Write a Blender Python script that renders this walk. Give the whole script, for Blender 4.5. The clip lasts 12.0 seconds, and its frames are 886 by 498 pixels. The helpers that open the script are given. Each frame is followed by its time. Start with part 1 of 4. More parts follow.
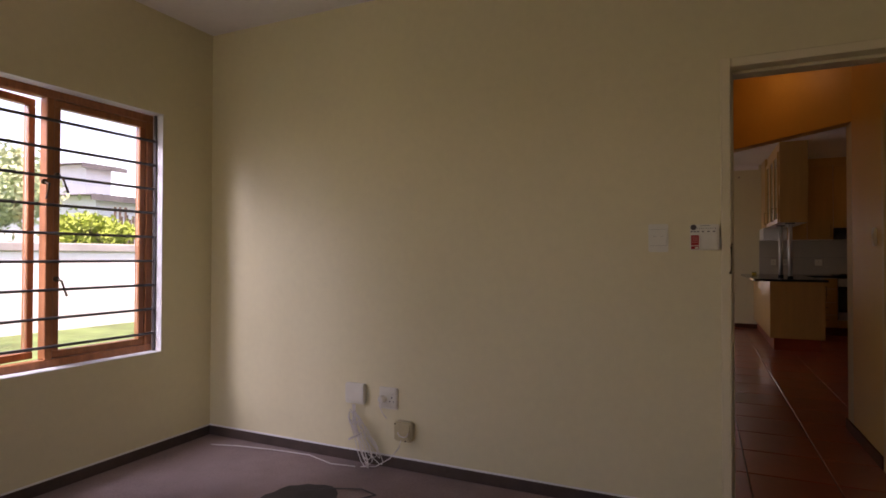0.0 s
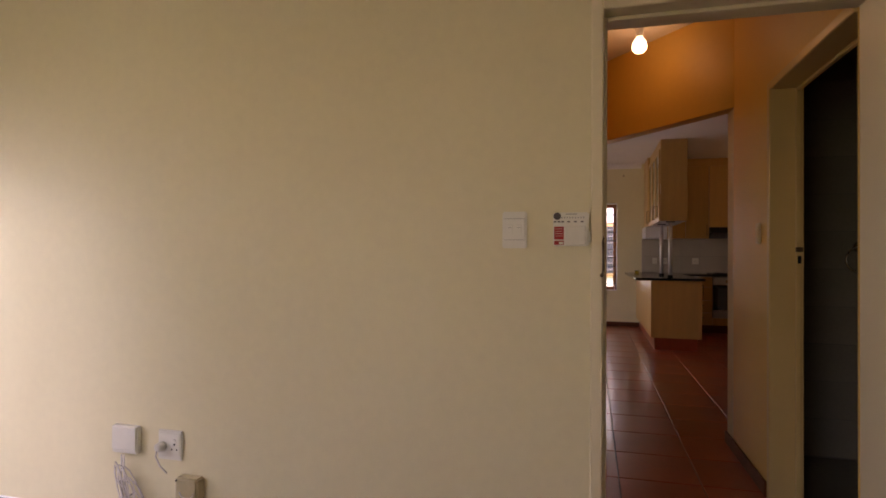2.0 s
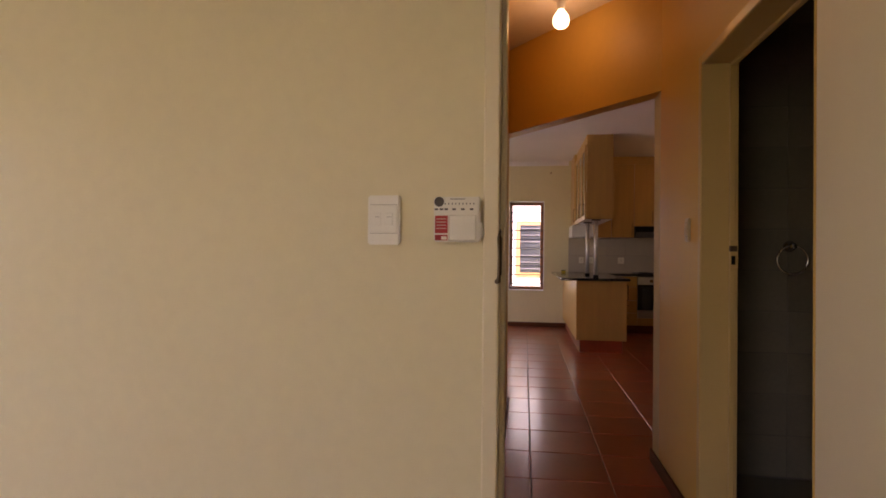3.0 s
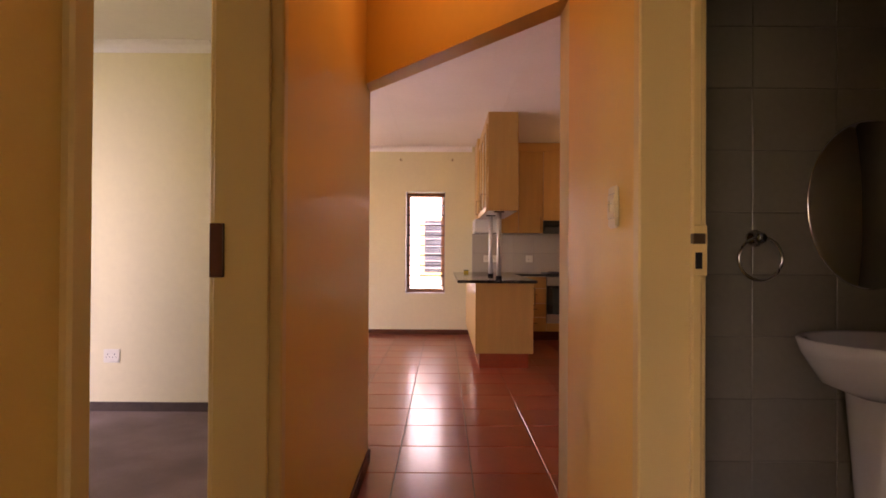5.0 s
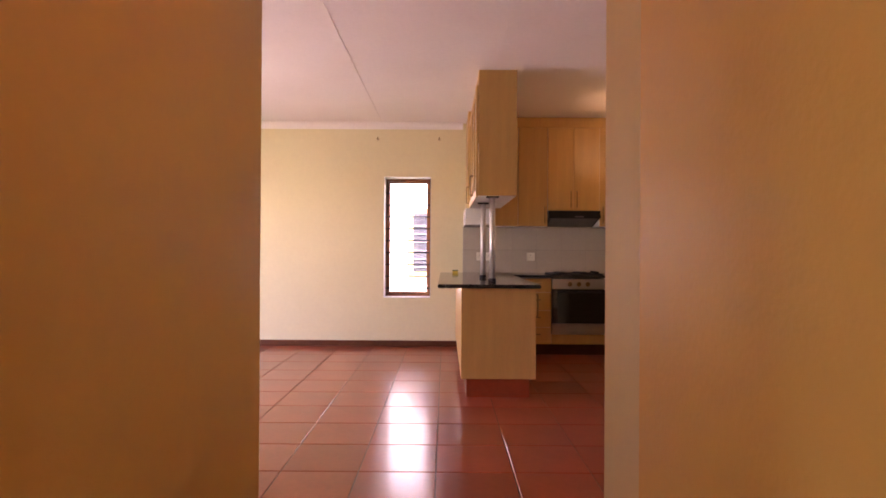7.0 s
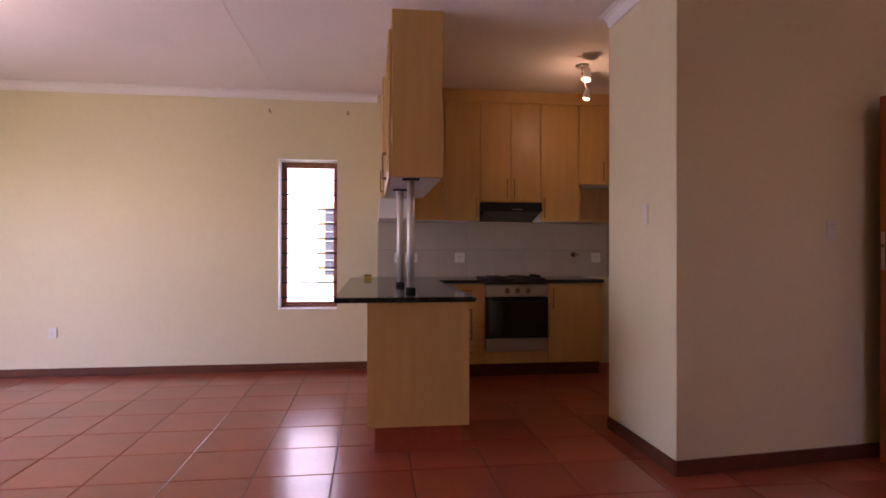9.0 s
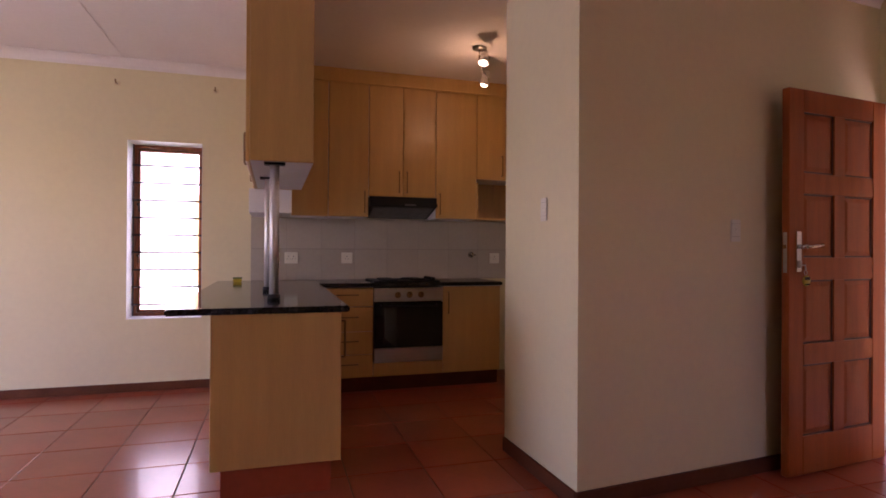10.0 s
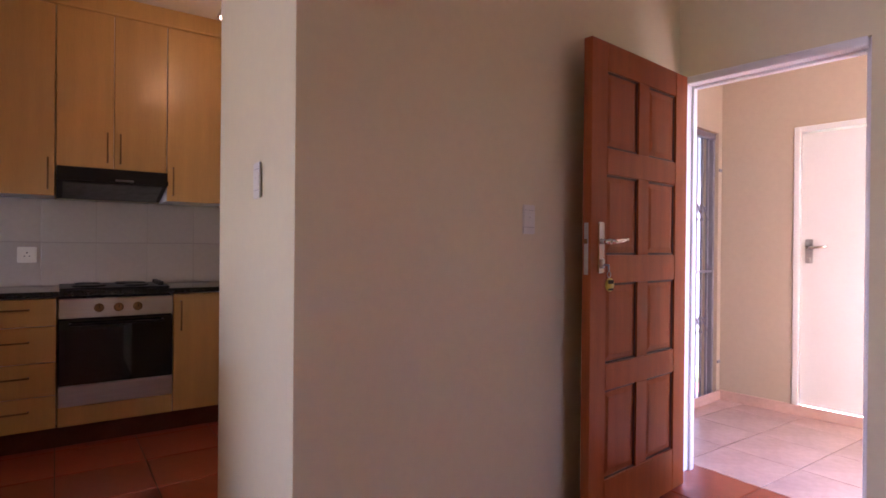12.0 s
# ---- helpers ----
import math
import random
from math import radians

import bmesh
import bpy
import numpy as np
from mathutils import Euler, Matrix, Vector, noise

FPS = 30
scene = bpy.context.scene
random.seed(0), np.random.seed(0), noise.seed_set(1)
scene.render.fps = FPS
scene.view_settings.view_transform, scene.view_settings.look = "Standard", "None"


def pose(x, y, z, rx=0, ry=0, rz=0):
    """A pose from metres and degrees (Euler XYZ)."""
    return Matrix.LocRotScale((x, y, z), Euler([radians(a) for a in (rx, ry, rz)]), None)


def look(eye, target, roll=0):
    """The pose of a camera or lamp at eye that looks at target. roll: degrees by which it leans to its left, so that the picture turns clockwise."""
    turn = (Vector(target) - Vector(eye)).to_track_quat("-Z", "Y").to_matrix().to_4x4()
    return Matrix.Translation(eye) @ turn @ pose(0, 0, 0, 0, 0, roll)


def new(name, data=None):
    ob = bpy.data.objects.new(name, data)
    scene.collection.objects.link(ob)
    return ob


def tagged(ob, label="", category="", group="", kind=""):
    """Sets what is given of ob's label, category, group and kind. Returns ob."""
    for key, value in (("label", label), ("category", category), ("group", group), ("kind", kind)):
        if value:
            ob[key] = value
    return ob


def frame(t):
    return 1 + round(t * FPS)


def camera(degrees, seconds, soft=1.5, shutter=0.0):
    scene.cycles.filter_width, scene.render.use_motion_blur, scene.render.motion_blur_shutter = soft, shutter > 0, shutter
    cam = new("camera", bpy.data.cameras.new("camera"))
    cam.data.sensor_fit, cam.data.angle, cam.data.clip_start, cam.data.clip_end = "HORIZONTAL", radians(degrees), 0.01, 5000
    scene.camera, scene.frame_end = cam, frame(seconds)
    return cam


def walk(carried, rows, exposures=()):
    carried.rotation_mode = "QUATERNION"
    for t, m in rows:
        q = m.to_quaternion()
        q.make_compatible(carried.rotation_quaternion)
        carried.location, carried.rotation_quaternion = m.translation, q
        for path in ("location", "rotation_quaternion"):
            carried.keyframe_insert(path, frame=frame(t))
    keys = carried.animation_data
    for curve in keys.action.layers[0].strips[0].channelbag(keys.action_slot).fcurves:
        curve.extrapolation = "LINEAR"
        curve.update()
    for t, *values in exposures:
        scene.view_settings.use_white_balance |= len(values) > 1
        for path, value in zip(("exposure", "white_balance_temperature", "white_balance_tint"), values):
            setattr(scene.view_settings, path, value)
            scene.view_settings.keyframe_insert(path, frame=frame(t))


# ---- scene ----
cam = camera(77.0, 12.0, soft=1.7)
ROWS = [
    (0, 0.033, -0.766, 1.179, 90.83, -0.13, 24.75),
    (0.5, 0.032, -0.639, 1.187, 90.72, -0.08, 22.67),
    (1, 0.064, -0.456, 1.175, 90.80, -0.15, 20.18),
    (1.5, 0.080, -0.231, 1.182, 90.66, -0.25, 17.27),
    (2, 0.121, 0.014, 1.179, 90.61, -0.40, 14.93),
    (2.5, 0.177, 0.274, 1.187, 90.53, -0.42, 11.81),
    (3.5, 0.270, 0.852, 1.176, 90.52, -0.75, 5.14),
    (5.5, 0.598, 2.105, 1.182, 90.38, -0.25, -0.27),
    (6, 0.660, 2.421, 1.168, 90.28, -0.26, -0.17),
    (6.5, 0.703, 2.737, 1.172, 90.17, -0.34, 0.26),
    (8.3, 0.768, 3.918, 1.170, 90.22, -0.16, -1.23),
    (8.5, 0.795, 4.022, 1.175, 90.16, -0.16, -2.56),
    (9, 0.875, 4.280, 1.175, 90.18, -0.09, -7.30),
    (9.5, 0.979, 4.525, 1.169, 90.25, -0.40, -12.12),
    (10, 1.128, 4.761, 1.175, 90.19, -0.34, -16.87),
    (10.5, 1.293, 4.955, 1.169, 90.05, -0.46, -21.90),
    (11, 1.465, 5.154, 1.161, 90.14, -0.45, -26.72),
    (11.5, 1.672, 5.331, 1.174, 90.06, -0.62, -30.82),
    (11.7, 1.764, 5.408, 1.176, 89.94, -0.46, -32.51),
    (12, 1.907, 5.498, 1.178, 89.81, -0.54, -34.87),
]
EXPOSURES = [(0.0, 1.8, 7900, 41), (1.0, 2.2, 7900, 42), (2.0, 2.7, 8200, 44), (3.0, 3.02, 8400, 45), (3.7, 3.32, 8500, 47), (5.5, 4.4, 8600, 55), (6.5, 4.58, 8200, 55), (8.5, 3.85, 6700, 57), (9.5, 3.8, 6700, 57), (11.0, 4.1, 6400, 54), (12.0, 4.38, 5900, 49)]
walk(cam, [(t, pose(x, y, z, rx, ry, rz)) for t, x, y, z, rx, ry, rz in ROWS], EXPOSURES)

# ---- daylight ----
SUN_FROM = Vector((0.36, -0.35, 1.0)).normalized()
world = bpy.data.worlds.new("sky")
scene.world = world
world.use_nodes = True
wn = world.node_tree.nodes
sky = wn.new("ShaderNodeTexSky")
sky.sky_type, sky.sun_disc = "NISHITA", False
sky.sun_elevation = math.asin(SUN_FROM.z)
sky.sun_rotation = math.atan2(SUN_FROM.x, SUN_FROM.y)
world.node_tree.links.new(sky.outputs[0], wn["Background"].inputs[0])
wn["Background"].inputs[1].default_value = 0.15
sun = new("sun", bpy.data.lights.new("sun", "SUN"))
sun.data.energy, sun.data.angle, sun.data.color = 3.2, radians(3), (1.0, 0.95, 0.87)
sun.matrix_world = look(SUN_FROM * 30, (0, 0, 0))


def lamp(name, kind, place, watts, colour, radius):
    ob = new(name, bpy.data.lights.new(name, kind))
    ob.data.energy, ob.data.color, ob.data.shadow_soft_size = watts, colour, radius
    ob.location = place
    return ob


lamp("corridor_bulb_light", "POINT", (0.425, 3.93, 2.52), 0.085, (1.0, 0.52, 0.16), 0.045)
lamp("kitchen_spot_light", "POINT", (2.62, 8.75, 2.40), 0.24, (1.0, 0.70, 0.36), 0.03)
# unseen area lamp above the bedroom window, added in place of sky light
ob = new("bedroom_window_fill", bpy.data.lights.new("bedroom_window_fill", "AREA"))
ob.data.shape, ob.data.size, ob.data.size_y = "RECTANGLE", 0.95, 3.0
ob.data.energy, ob.data.color = 88.0, (0.62, 0.76, 1.0)
ob.matrix_world = look((-3.68, -0.3, 3.3), (-2.6, 1.2, 0.3))
lamp("living_bowl_light", "POINT", (-1.745, 7.83, 2.48), 0.45, (1.0, 0.8, 0.55), 0.06)


# ---- materials ----
def material(name, colour, rough=0.6, metal=0.0, vary=0.08, grain=(3.0, 60.0), bump=0.1, bump_scale=None, stretch=(1, 1, 1),
             spec=0.5, random_part=0.0, coat=0.0, dark=None, stain=0.0, gloss_vary=0.15, coat_rough=0.12):
    """A principled material: colour varied at two scales by noise, grain in the relief and a little in the gloss."""
    m = bpy.data.materials.new(name)
    m.use_nodes = True
    t = m.node_tree
    n, link = t.nodes, t.links.new
    p = n["Principled BSDF"]
    p.inputs["Roughness"].default_value, p.inputs["Metallic"].default_value = rough, metal
    p.inputs["Specular IOR Level"].default_value = spec
    p.inputs["Coat Weight"].default_value = coat
    p.inputs["Coat Roughness"].default_value = coat_rough
    co, mp = n.new("ShaderNodeTexCoord"), n.new("ShaderNodeMapping")
    link(co.outputs["Object"], mp.inputs[0])
    mp.inputs["Scale"].default_value = stretch
    big, small = n.new("ShaderNodeTexNoise"), n.new("ShaderNodeTexNoise")
    for tex, s, d in ((big, grain[0], 4), (small, grain[1], 3)):
        link(mp.outputs[0], tex.inputs["Vector"])
        tex.inputs["Scale"].default_value, tex.inputs["Detail"].default_value = s, d
    low = dark if dark else tuple(c * (1 - 2 * vary) for c in colour)
    mix = n.new("ShaderNodeMix")
    mix.data_type = "RGBA"
    mix.inputs["A"].default_value, mix.inputs["B"].default_value = (*low, 1), (*[min(1, c * (1 + vary)) for c in colour], 1)
    add = n.new("ShaderNodeMath")
    add.operation = "MULTIPLY_ADD"
    link(big.outputs["Fac"], add.inputs[0])
    add.inputs[1].default_value = 0.65
    half = n.new("ShaderNodeMath")
    half.operation = "MULTIPLY"
    link(small.outputs["Fac"], half.inputs[0])
    half.inputs[1].default_value = 0.35
    link(half.outputs[0], add.inputs[2])
    ramp = n.new("ShaderNodeMapRange")
    link(add.outputs[0], ramp.inputs["Value"])
    ramp.inputs["From Min"].default_value, ramp.inputs["From Max"].default_value = 0.3, 0.68
    link(ramp.outputs[0], mix.inputs["Factor"])
    last = mix.outputs["Result"]
    if random_part:
        info, hsv = n.new("ShaderNodeObjectInfo"), n.new("ShaderNodeHueSaturation")
        span = n.new("ShaderNodeMapRange")
        link(info.outputs["Random"], span.inputs["Value"])
        span.inputs["To Min"].default_value, span.inputs["To Max"].default_value = 1 - random_part, 1 + random_part
        link(span.outputs[0], hsv.inputs["Value"])
        link(last, hsv.inputs["Color"])
        last = hsv.outputs["Color"]
    if stain:
        blot, cut, dirt = n.new("ShaderNodeTexNoise"), n.new("ShaderNodeMapRange"), n.new("ShaderNodeMix")
        link(co.outputs["Object"], blot.inputs["Vector"])
        blot.inputs["Scale"].default_value, blot.inputs["Detail"].default_value = 1.7, 8
        link(blot.outputs["Fac"], cut.inputs["Value"])
        cut.inputs["From Min"].default_value, cut.inputs["From Max"].default_value = 0.52, 0.75
        cut.inputs["To Max"].default_value = stain
        dirt.data_type = "RGBA"
        link(cut.outputs[0], dirt.inputs["Factor"])
        link(last, dirt.inputs["A"])
        dirt.inputs["B"].default_value = (*[c * 0.55 for c in colour], 1)
        last = dirt.outputs["Result"]
    link(last, p.inputs["Base Color"])
    gloss = n.new("ShaderNodeMapRange")
    link(small.outputs["Fac"], gloss.inputs["Value"])
    gloss.inputs["To Min"].default_value, gloss.inputs["To Max"].default_value = rough * (1 - gloss_vary), min(1, rough * (1 + gloss_vary))
    link(gloss.outputs[0], p.inputs["Roughness"])
    if bump:
        bm_ = n.new("ShaderNodeBump")
        bm_.inputs["Strength"].default_value, bm_.inputs["Distance"].default_value = bump, 0.004
        src = small
        if bump_scale:
            src = n.new("ShaderNodeTexNoise")
            link(mp.outputs[0], src.inputs["Vector"])
            src.inputs["Scale"].default_value, src.inputs["Detail"].default_value = bump_scale, 5
        link(src.outputs["Fac"], bm_.inputs["Height"])
        link(bm_.outputs[0], p.inputs["Normal"])
    return m


def glowing(name, colour, strength):
    m = bpy.data.materials.new(name)
    m.use_nodes = True
    p = m.node_tree.nodes["Principled BSDF"]
    p.inputs["Base Color"].default_value = (*colour, 1)
    p.inputs["Emission Color"].default_value = (*colour, 1)
    p.inputs["Emission Strength"].default_value = strength
    return m


def glass(name, colour=(1, 1, 1), rough=0.0):
    m = bpy.data.materials.new(name)
    m.use_nodes = True
    p = m.node_tree.nodes["Principled BSDF"]
    p.inputs["Base Color"].default_value = (*colour, 1)
    p.inputs["Roughness"].default_value, p.inputs["Transmission Weight"].default_value = rough, 1.0
    p.inputs["IOR"].default_value = 1.45
    return m


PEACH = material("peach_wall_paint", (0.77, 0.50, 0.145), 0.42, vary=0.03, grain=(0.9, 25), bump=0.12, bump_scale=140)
CREAM = material("cream_wall_paint", (0.75, 0.675, 0.435), 0.55, vary=0.03, grain=(0.9, 25), bump=0.12, bump_scale=140)
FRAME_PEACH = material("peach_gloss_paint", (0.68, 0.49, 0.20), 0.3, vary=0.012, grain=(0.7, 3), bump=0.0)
TAN = material("tan_wall_paint", (0.52, 0.43, 0.325), 0.6, vary=0.04, grain=(0.9, 25), bump=0.12, bump_scale=140)
CREAM_GLOSS = material("cream_gloss_paint", (0.78, 0.69, 0.48), 0.3, vary=0.012, grain=(0.7, 3), bump=0.0)
WHITE_CEIL = material("white_ceiling_paint", (0.88, 0.85, 0.84), 0.8, vary=0.03, grain=(1.2, 30), bump=0.08, bump_scale=90)
WHITE_PAINT = material("white_paint", (0.8, 0.79, 0.78), 0.35, vary=0.02, grain=(3, 40), bump=0.06)
WHITE_BOARD = material("white_melamine", (0.76, 0.75, 0.74), 0.4, vary=0.02, bump=0.03)
PLASTIC = material("white_plastic", (0.76, 0.735, 0.63), 0.35, vary=0.02, grain=(20, 200), bump=0.02)
PLASTIC_CREAM = material("cream_plastic", (0.70, 0.58, 0.35), 0.4, vary=0.03, grain=(20, 200), bump=0.02)
PLASTIC_OLD = material("yellowed_plastic", (0.55, 0.46, 0.27), 0.4, vary=0.06, grain=(20, 200), bump=0.03)
GREY_MARK = material("grey_print", (0.06, 0.05, 0.045), 0.6, vary=0.05)
PALE_MARK = material("shadowed_seam", (0.34, 0.31, 0.25), 0.6, vary=0.05)
RED_LABEL = material("red_label", (0.43, 0.008, 0.006), 0.6, vary=0.05, grain=(40, 200))
TERRACOTTA = material("terracotta_tile", (0.37, 0.074, 0.034), 0.28, vary=0.10, grain=(2.5, 25), bump=0.0, random_part=0.1, spec=0.35, coat=0.5, coat_rough=0.14, gloss_vary=0.0)
PORCH_TILE = material("pale_porch_tile", (0.60, 0.40, 0.34), 0.22, vary=0.1, grain=(2.5, 25), bump=0.0, random_part=0.08)
GROUT = material("brown_grout", (0.12, 0.05, 0.034), 0.45, vary=0.15, grain=(8, 90), bump=0.4)
SKIRT = material("dark_brown_skirting", (0.13, 0.044, 0.021), 0.5, vary=0.15, grain=(6, 60), bump=0.08, spec=0.2)
SKIRT_GREY = material("dark_grey_brown_skirting", (0.085, 0.06, 0.05), 0.6, vary=0.15, grain=(6, 60), bump=0.08, spec=0.2)
CARPET = material("grey_brown_carpet", (0.30, 0.215, 0.205), 0.95, vary=0.22, grain=(2.2, 150), bump=0.9, bump_scale=420, stain=0.5)
CARPET_DIRT = material("dark_carpet_stain", (0.06, 0.05, 0.045), 0.95, vary=0.2, grain=(9, 320), bump=0.8, bump_scale=420)
MAPLE = material("maple_veneer", (0.60, 0.36, 0.12), 0.36, vary=0.06, grain=(1.6, 17), bump=0.04, stretch=(9, 9, 0.7), random_part=0.04)
MAPLE_EDGE = material("maple_edging", (0.5, 0.31, 0.16), 0.4, vary=0.09, grain=(4, 40), bump=0.03, stretch=(9, 9, 0.7))
MERANTI = material("red_brown_hardwood", (0.33, 0.08, 0.018), 0.34, spec=0.22, vary=0.13, grain=(2, 26), bump=0.08, stretch=(12, 12, 0.8), coat=0.05)
# dark brown that holds the shadow lines round the door panels
MERANTI_SHADOW = material("panel_shadow_line", (0.075, 0.02, 0.012), 0.4, vary=0.15, grain=(4, 40), stretch=(12, 12, 0.8))
FRAME_WOOD = material("varnished_window_wood", (0.42, 0.15, 0.055), 0.42, vary=0.2, grain=(3, 30), bump=0.1, stretch=(8, 8, 1))
GRANITE = material("black_granite", (0.022, 0.021, 0.022), 0.09, vary=0.5, grain=(60, 260), bump=0.0)
STEEL = material("brushed_steel", (0.50, 0.49, 0.48), 0.33, 1.0, vary=0.06, grain=(3, 120), bump=0.03, stretch=(1, 1, 18))
ALU = material("satin_aluminium", (0.66, 0.64, 0.62), 0.4, 0.55, vary=0.04, grain=(3, 120), bump=0.02, stretch=(1, 1, 18))
CHROME = material("chrome", (0.68, 0.67, 0.66), 0.12, 1.0, vary=0.03, bump=0.0)
BRASS = material("aged_brass", (0.26, 0.16, 0.075), 0.35, 1.0, vary=0.15, grain=(15, 100), bump=0.05)
BLACK = material("black_enamel", (0.018, 0.017, 0.017), 0.38, vary=0.03, grain=(2, 6), bump=0.0, spec=0.15)
OVEN_GLASS = material("black_oven_glass", (0.008, 0.008, 0.009), 0.05, vary=0.1, bump=0.0)
BAR_IRON = material("dark_painted_iron", (0.07, 0.06, 0.06), 0.45, vary=0.15, grain=(8, 60), bump=0.05)
GATE_GREY = material("grey_painted_steel", (0.22, 0.21, 0.25), 0.4, 0.2, vary=0.1, grain=(6, 60), bump=0.04)
HOOD_GREY = material("grey_filter_mesh", (0.17, 0.165, 0.16), 0.55, 0.3, vary=0.15, grain=(20, 150), bump=0.1)
BRONZE = material("dark_bronze", (0.13, 0.09, 0.06), 0.4, 0.8, vary=0.2, bump=0.05)
SPLASH = material("off_white_wall_tile", (0.47, 0.415, 0.34), 0.16, vary=0.04, grain=(2, 30), bump=0.03, random_part=0.03)
SPLASH_GROUT = material("grey_grout", (0.33, 0.29, 0.25), 0.8, vary=0.1, bump=0.2)
BATH_TILE = material("grey_bathroom_tile", (0.21, 0.19, 0.145), 0.22, vary=0.06, grain=(3, 40), bump=0.03, random_part=0.05)
BATH_GROUT = material("dark_bathroom_grout", (0.14, 0.125, 0.10), 0.8, vary=0.1, bump=0.2)
CERAMIC = material("white_ceramic", (0.72, 0.70, 0.67), 0.1, vary=0.02, bump=0.0)
MIRROR = material("mirror_glass", (0.85, 0.87, 0.87), 0.02, 1.0, vary=0.0, bump=0.0)
PANE = glass("window_glass")
FROST = glowing("lit_frosted_glass", (1.0, 0.82, 0.56), 0.2)
BULB = glowing("lit_bulb", (1.0, 0.75, 0.42), 0.7)
CORD = material("white_cable", (0.72, 0.67, 0.64), 0.5, vary=0.06, grain=(20, 100), bump=0.05)
DARK_CORD = material("dark_cable", (0.05, 0.045, 0.045), 0.5, vary=0.1)
YELLOW = material("yellow_plastic", (0.55, 0.38, 0.03), 0.45, vary=0.1, grain=(20, 100), bump=0.05)
GRASS = material("lawn_grass", (0.12, 0.19, 0.06), 0.9, vary=0.3, grain=(2, 60), bump=0.8, bump_scale=50)
PLASTER = material("white_plaster_outside", (0.72, 0.74, 0.77), 0.8, vary=0.05, grain=(1, 20), bump=0.2, stain=0.15)
# this grey holds the shade on the yard wall beyond the gate
YARD = material("grey_blue_yard_shade", (0.13, 0.13, 0.16), 0.8, vary=0.06, grain=(1, 20), bump=0.2)
PAVING = material("pale_concrete", (0.42, 0.41, 0.40), 0.85, vary=0.08, grain=(1.5, 40), bump=0.3, stain=0.3)
BRICK_PAVE = material("grey_brown_paving", (0.23, 0.21, 0.19), 0.8, vary=0.1, grain=(2, 30), bump=0.3)
COPING = material("grey_coping", (0.34, 0.33, 0.33), 0.8, vary=0.12, grain=(2, 20), bump=0.2)
ROOF = material("grey_roof_sheet", (0.13, 0.12, 0.12), 0.6, vary=0.2, grain=(2, 12), bump=0.1)
LEAF = material("light_green_leaf", (0.12, 0.19, 0.05), 0.6, vary=0.3, grain=(1, 6), bump=0.1)
LEAF_PALE = material("pale_silver_leaf", (0.42, 0.52, 0.30), 0.6, vary=0.3, grain=(1, 6), bump=0.1)
LEAF_YELLOW = material("yellow_green_leaf", (0.28, 0.38, 0.05), 0.6, vary=0.3, grain=(1, 6), bump=0.1)
BARK = material("grey_bark", (0.13, 0.10, 0.08), 0.9, vary=0.3, grain=(3, 30), bump=0.6, stretch=(4, 4, 1))
REED = material("dark_reed", (0.055, 0.038, 0.028), 0.9, vary=0.35, grain=(3, 30), bump=0.6, stretch=(4, 4, 1))
BLUE_PANE = material("blue_grey_window_glass", (0.05, 0.055, 0.07), 0.15, vary=0.2, grain=(2, 10), bump=0.0)


# ---- building helpers ----
def link_mesh(name, bm, mat, parent=None, label=""):
    me = bpy.data.meshes.new(name)
    bm.normal_update()
    bm.to_mesh(me)
    bm.free()
    for m in (mat if isinstance(mat, (list, tuple)) else [mat]):
        me.materials.append(m)
    ob = new(name, me)
    ob.parent = parent
    if label:
        ob["label"] = label
    return ob


def part(name, bm, mat, parent, label=""):
    return link_mesh(name, bm, mat, parent, label)


def thing(name, label, category, group="", at=None):
    ob = new(name)
    ob.empty_display_size = 0.05
    if at is not None:
        ob.matrix_world = at if isinstance(at, Matrix) else Matrix.Translation(at)
    return tagged(ob, label, category, group)


def box(x0, x1, y0, y1, z0, z1, bevel=0.0, bm=None, segments=1):
    bm = bm or bmesh.new()
    made = bmesh.ops.create_cube(bm, size=1.0)["verts"]
    s, c = Vector((x1 - x0, y1 - y0, z1 - z0)), Vector(((x0 + x1) / 2, (y0 + y1) / 2, (z0 + z1) / 2))
    for v in made:
        v.co = Vector((v.co.x * s.x, v.co.y * s.y, v.co.z * s.z)) + c
    if bevel:
        edges = list({e for v in made for e in v.link_edges})
        bmesh.ops.bevel(bm, geom=edges, offset=bevel, segments=segments, affect="EDGES", clamp_overlap=True)
    return bm


def rod(points, radius, sides=8, bm=None, closed=False):
    """A round bar swept along points."""
    bm = bm or bmesh.new()
    pts = [Vector(p) for p in points]
    rings = []
    for i, p in enumerate(pts):
        a = pts[i - 1] if (i or closed) else p
        b = pts[(i + 1) % len(pts)] if (i < len(pts) - 1 or closed) else p
        d = (b - a).normalized()
        up = Vector((0, 0, 1)) if abs(d.z) < 0.9 else Vector((1, 0, 0))
        s = d.cross(up).normalized()
        w = s.cross(d)
        rings.append([bm.verts.new(p + radius * (math.cos(k * math.tau / sides) * s + math.sin(k * math.tau / sides) * w)) for k in range(sides)])
    pairs = list(zip(rings, rings[1:])) + ([(rings[-1], rings[0])] if closed else [])
    for r, q in pairs:
        for k in range(sides):
            f = bm.faces.new((r[k], r[(k + 1) % sides], q[(k + 1) % sides], q[k]))
            f.smooth = sides > 5
    if not closed:
        bm.faces.new(rings[0][::-1])
        bm.faces.new(rings[-1])
    return bm


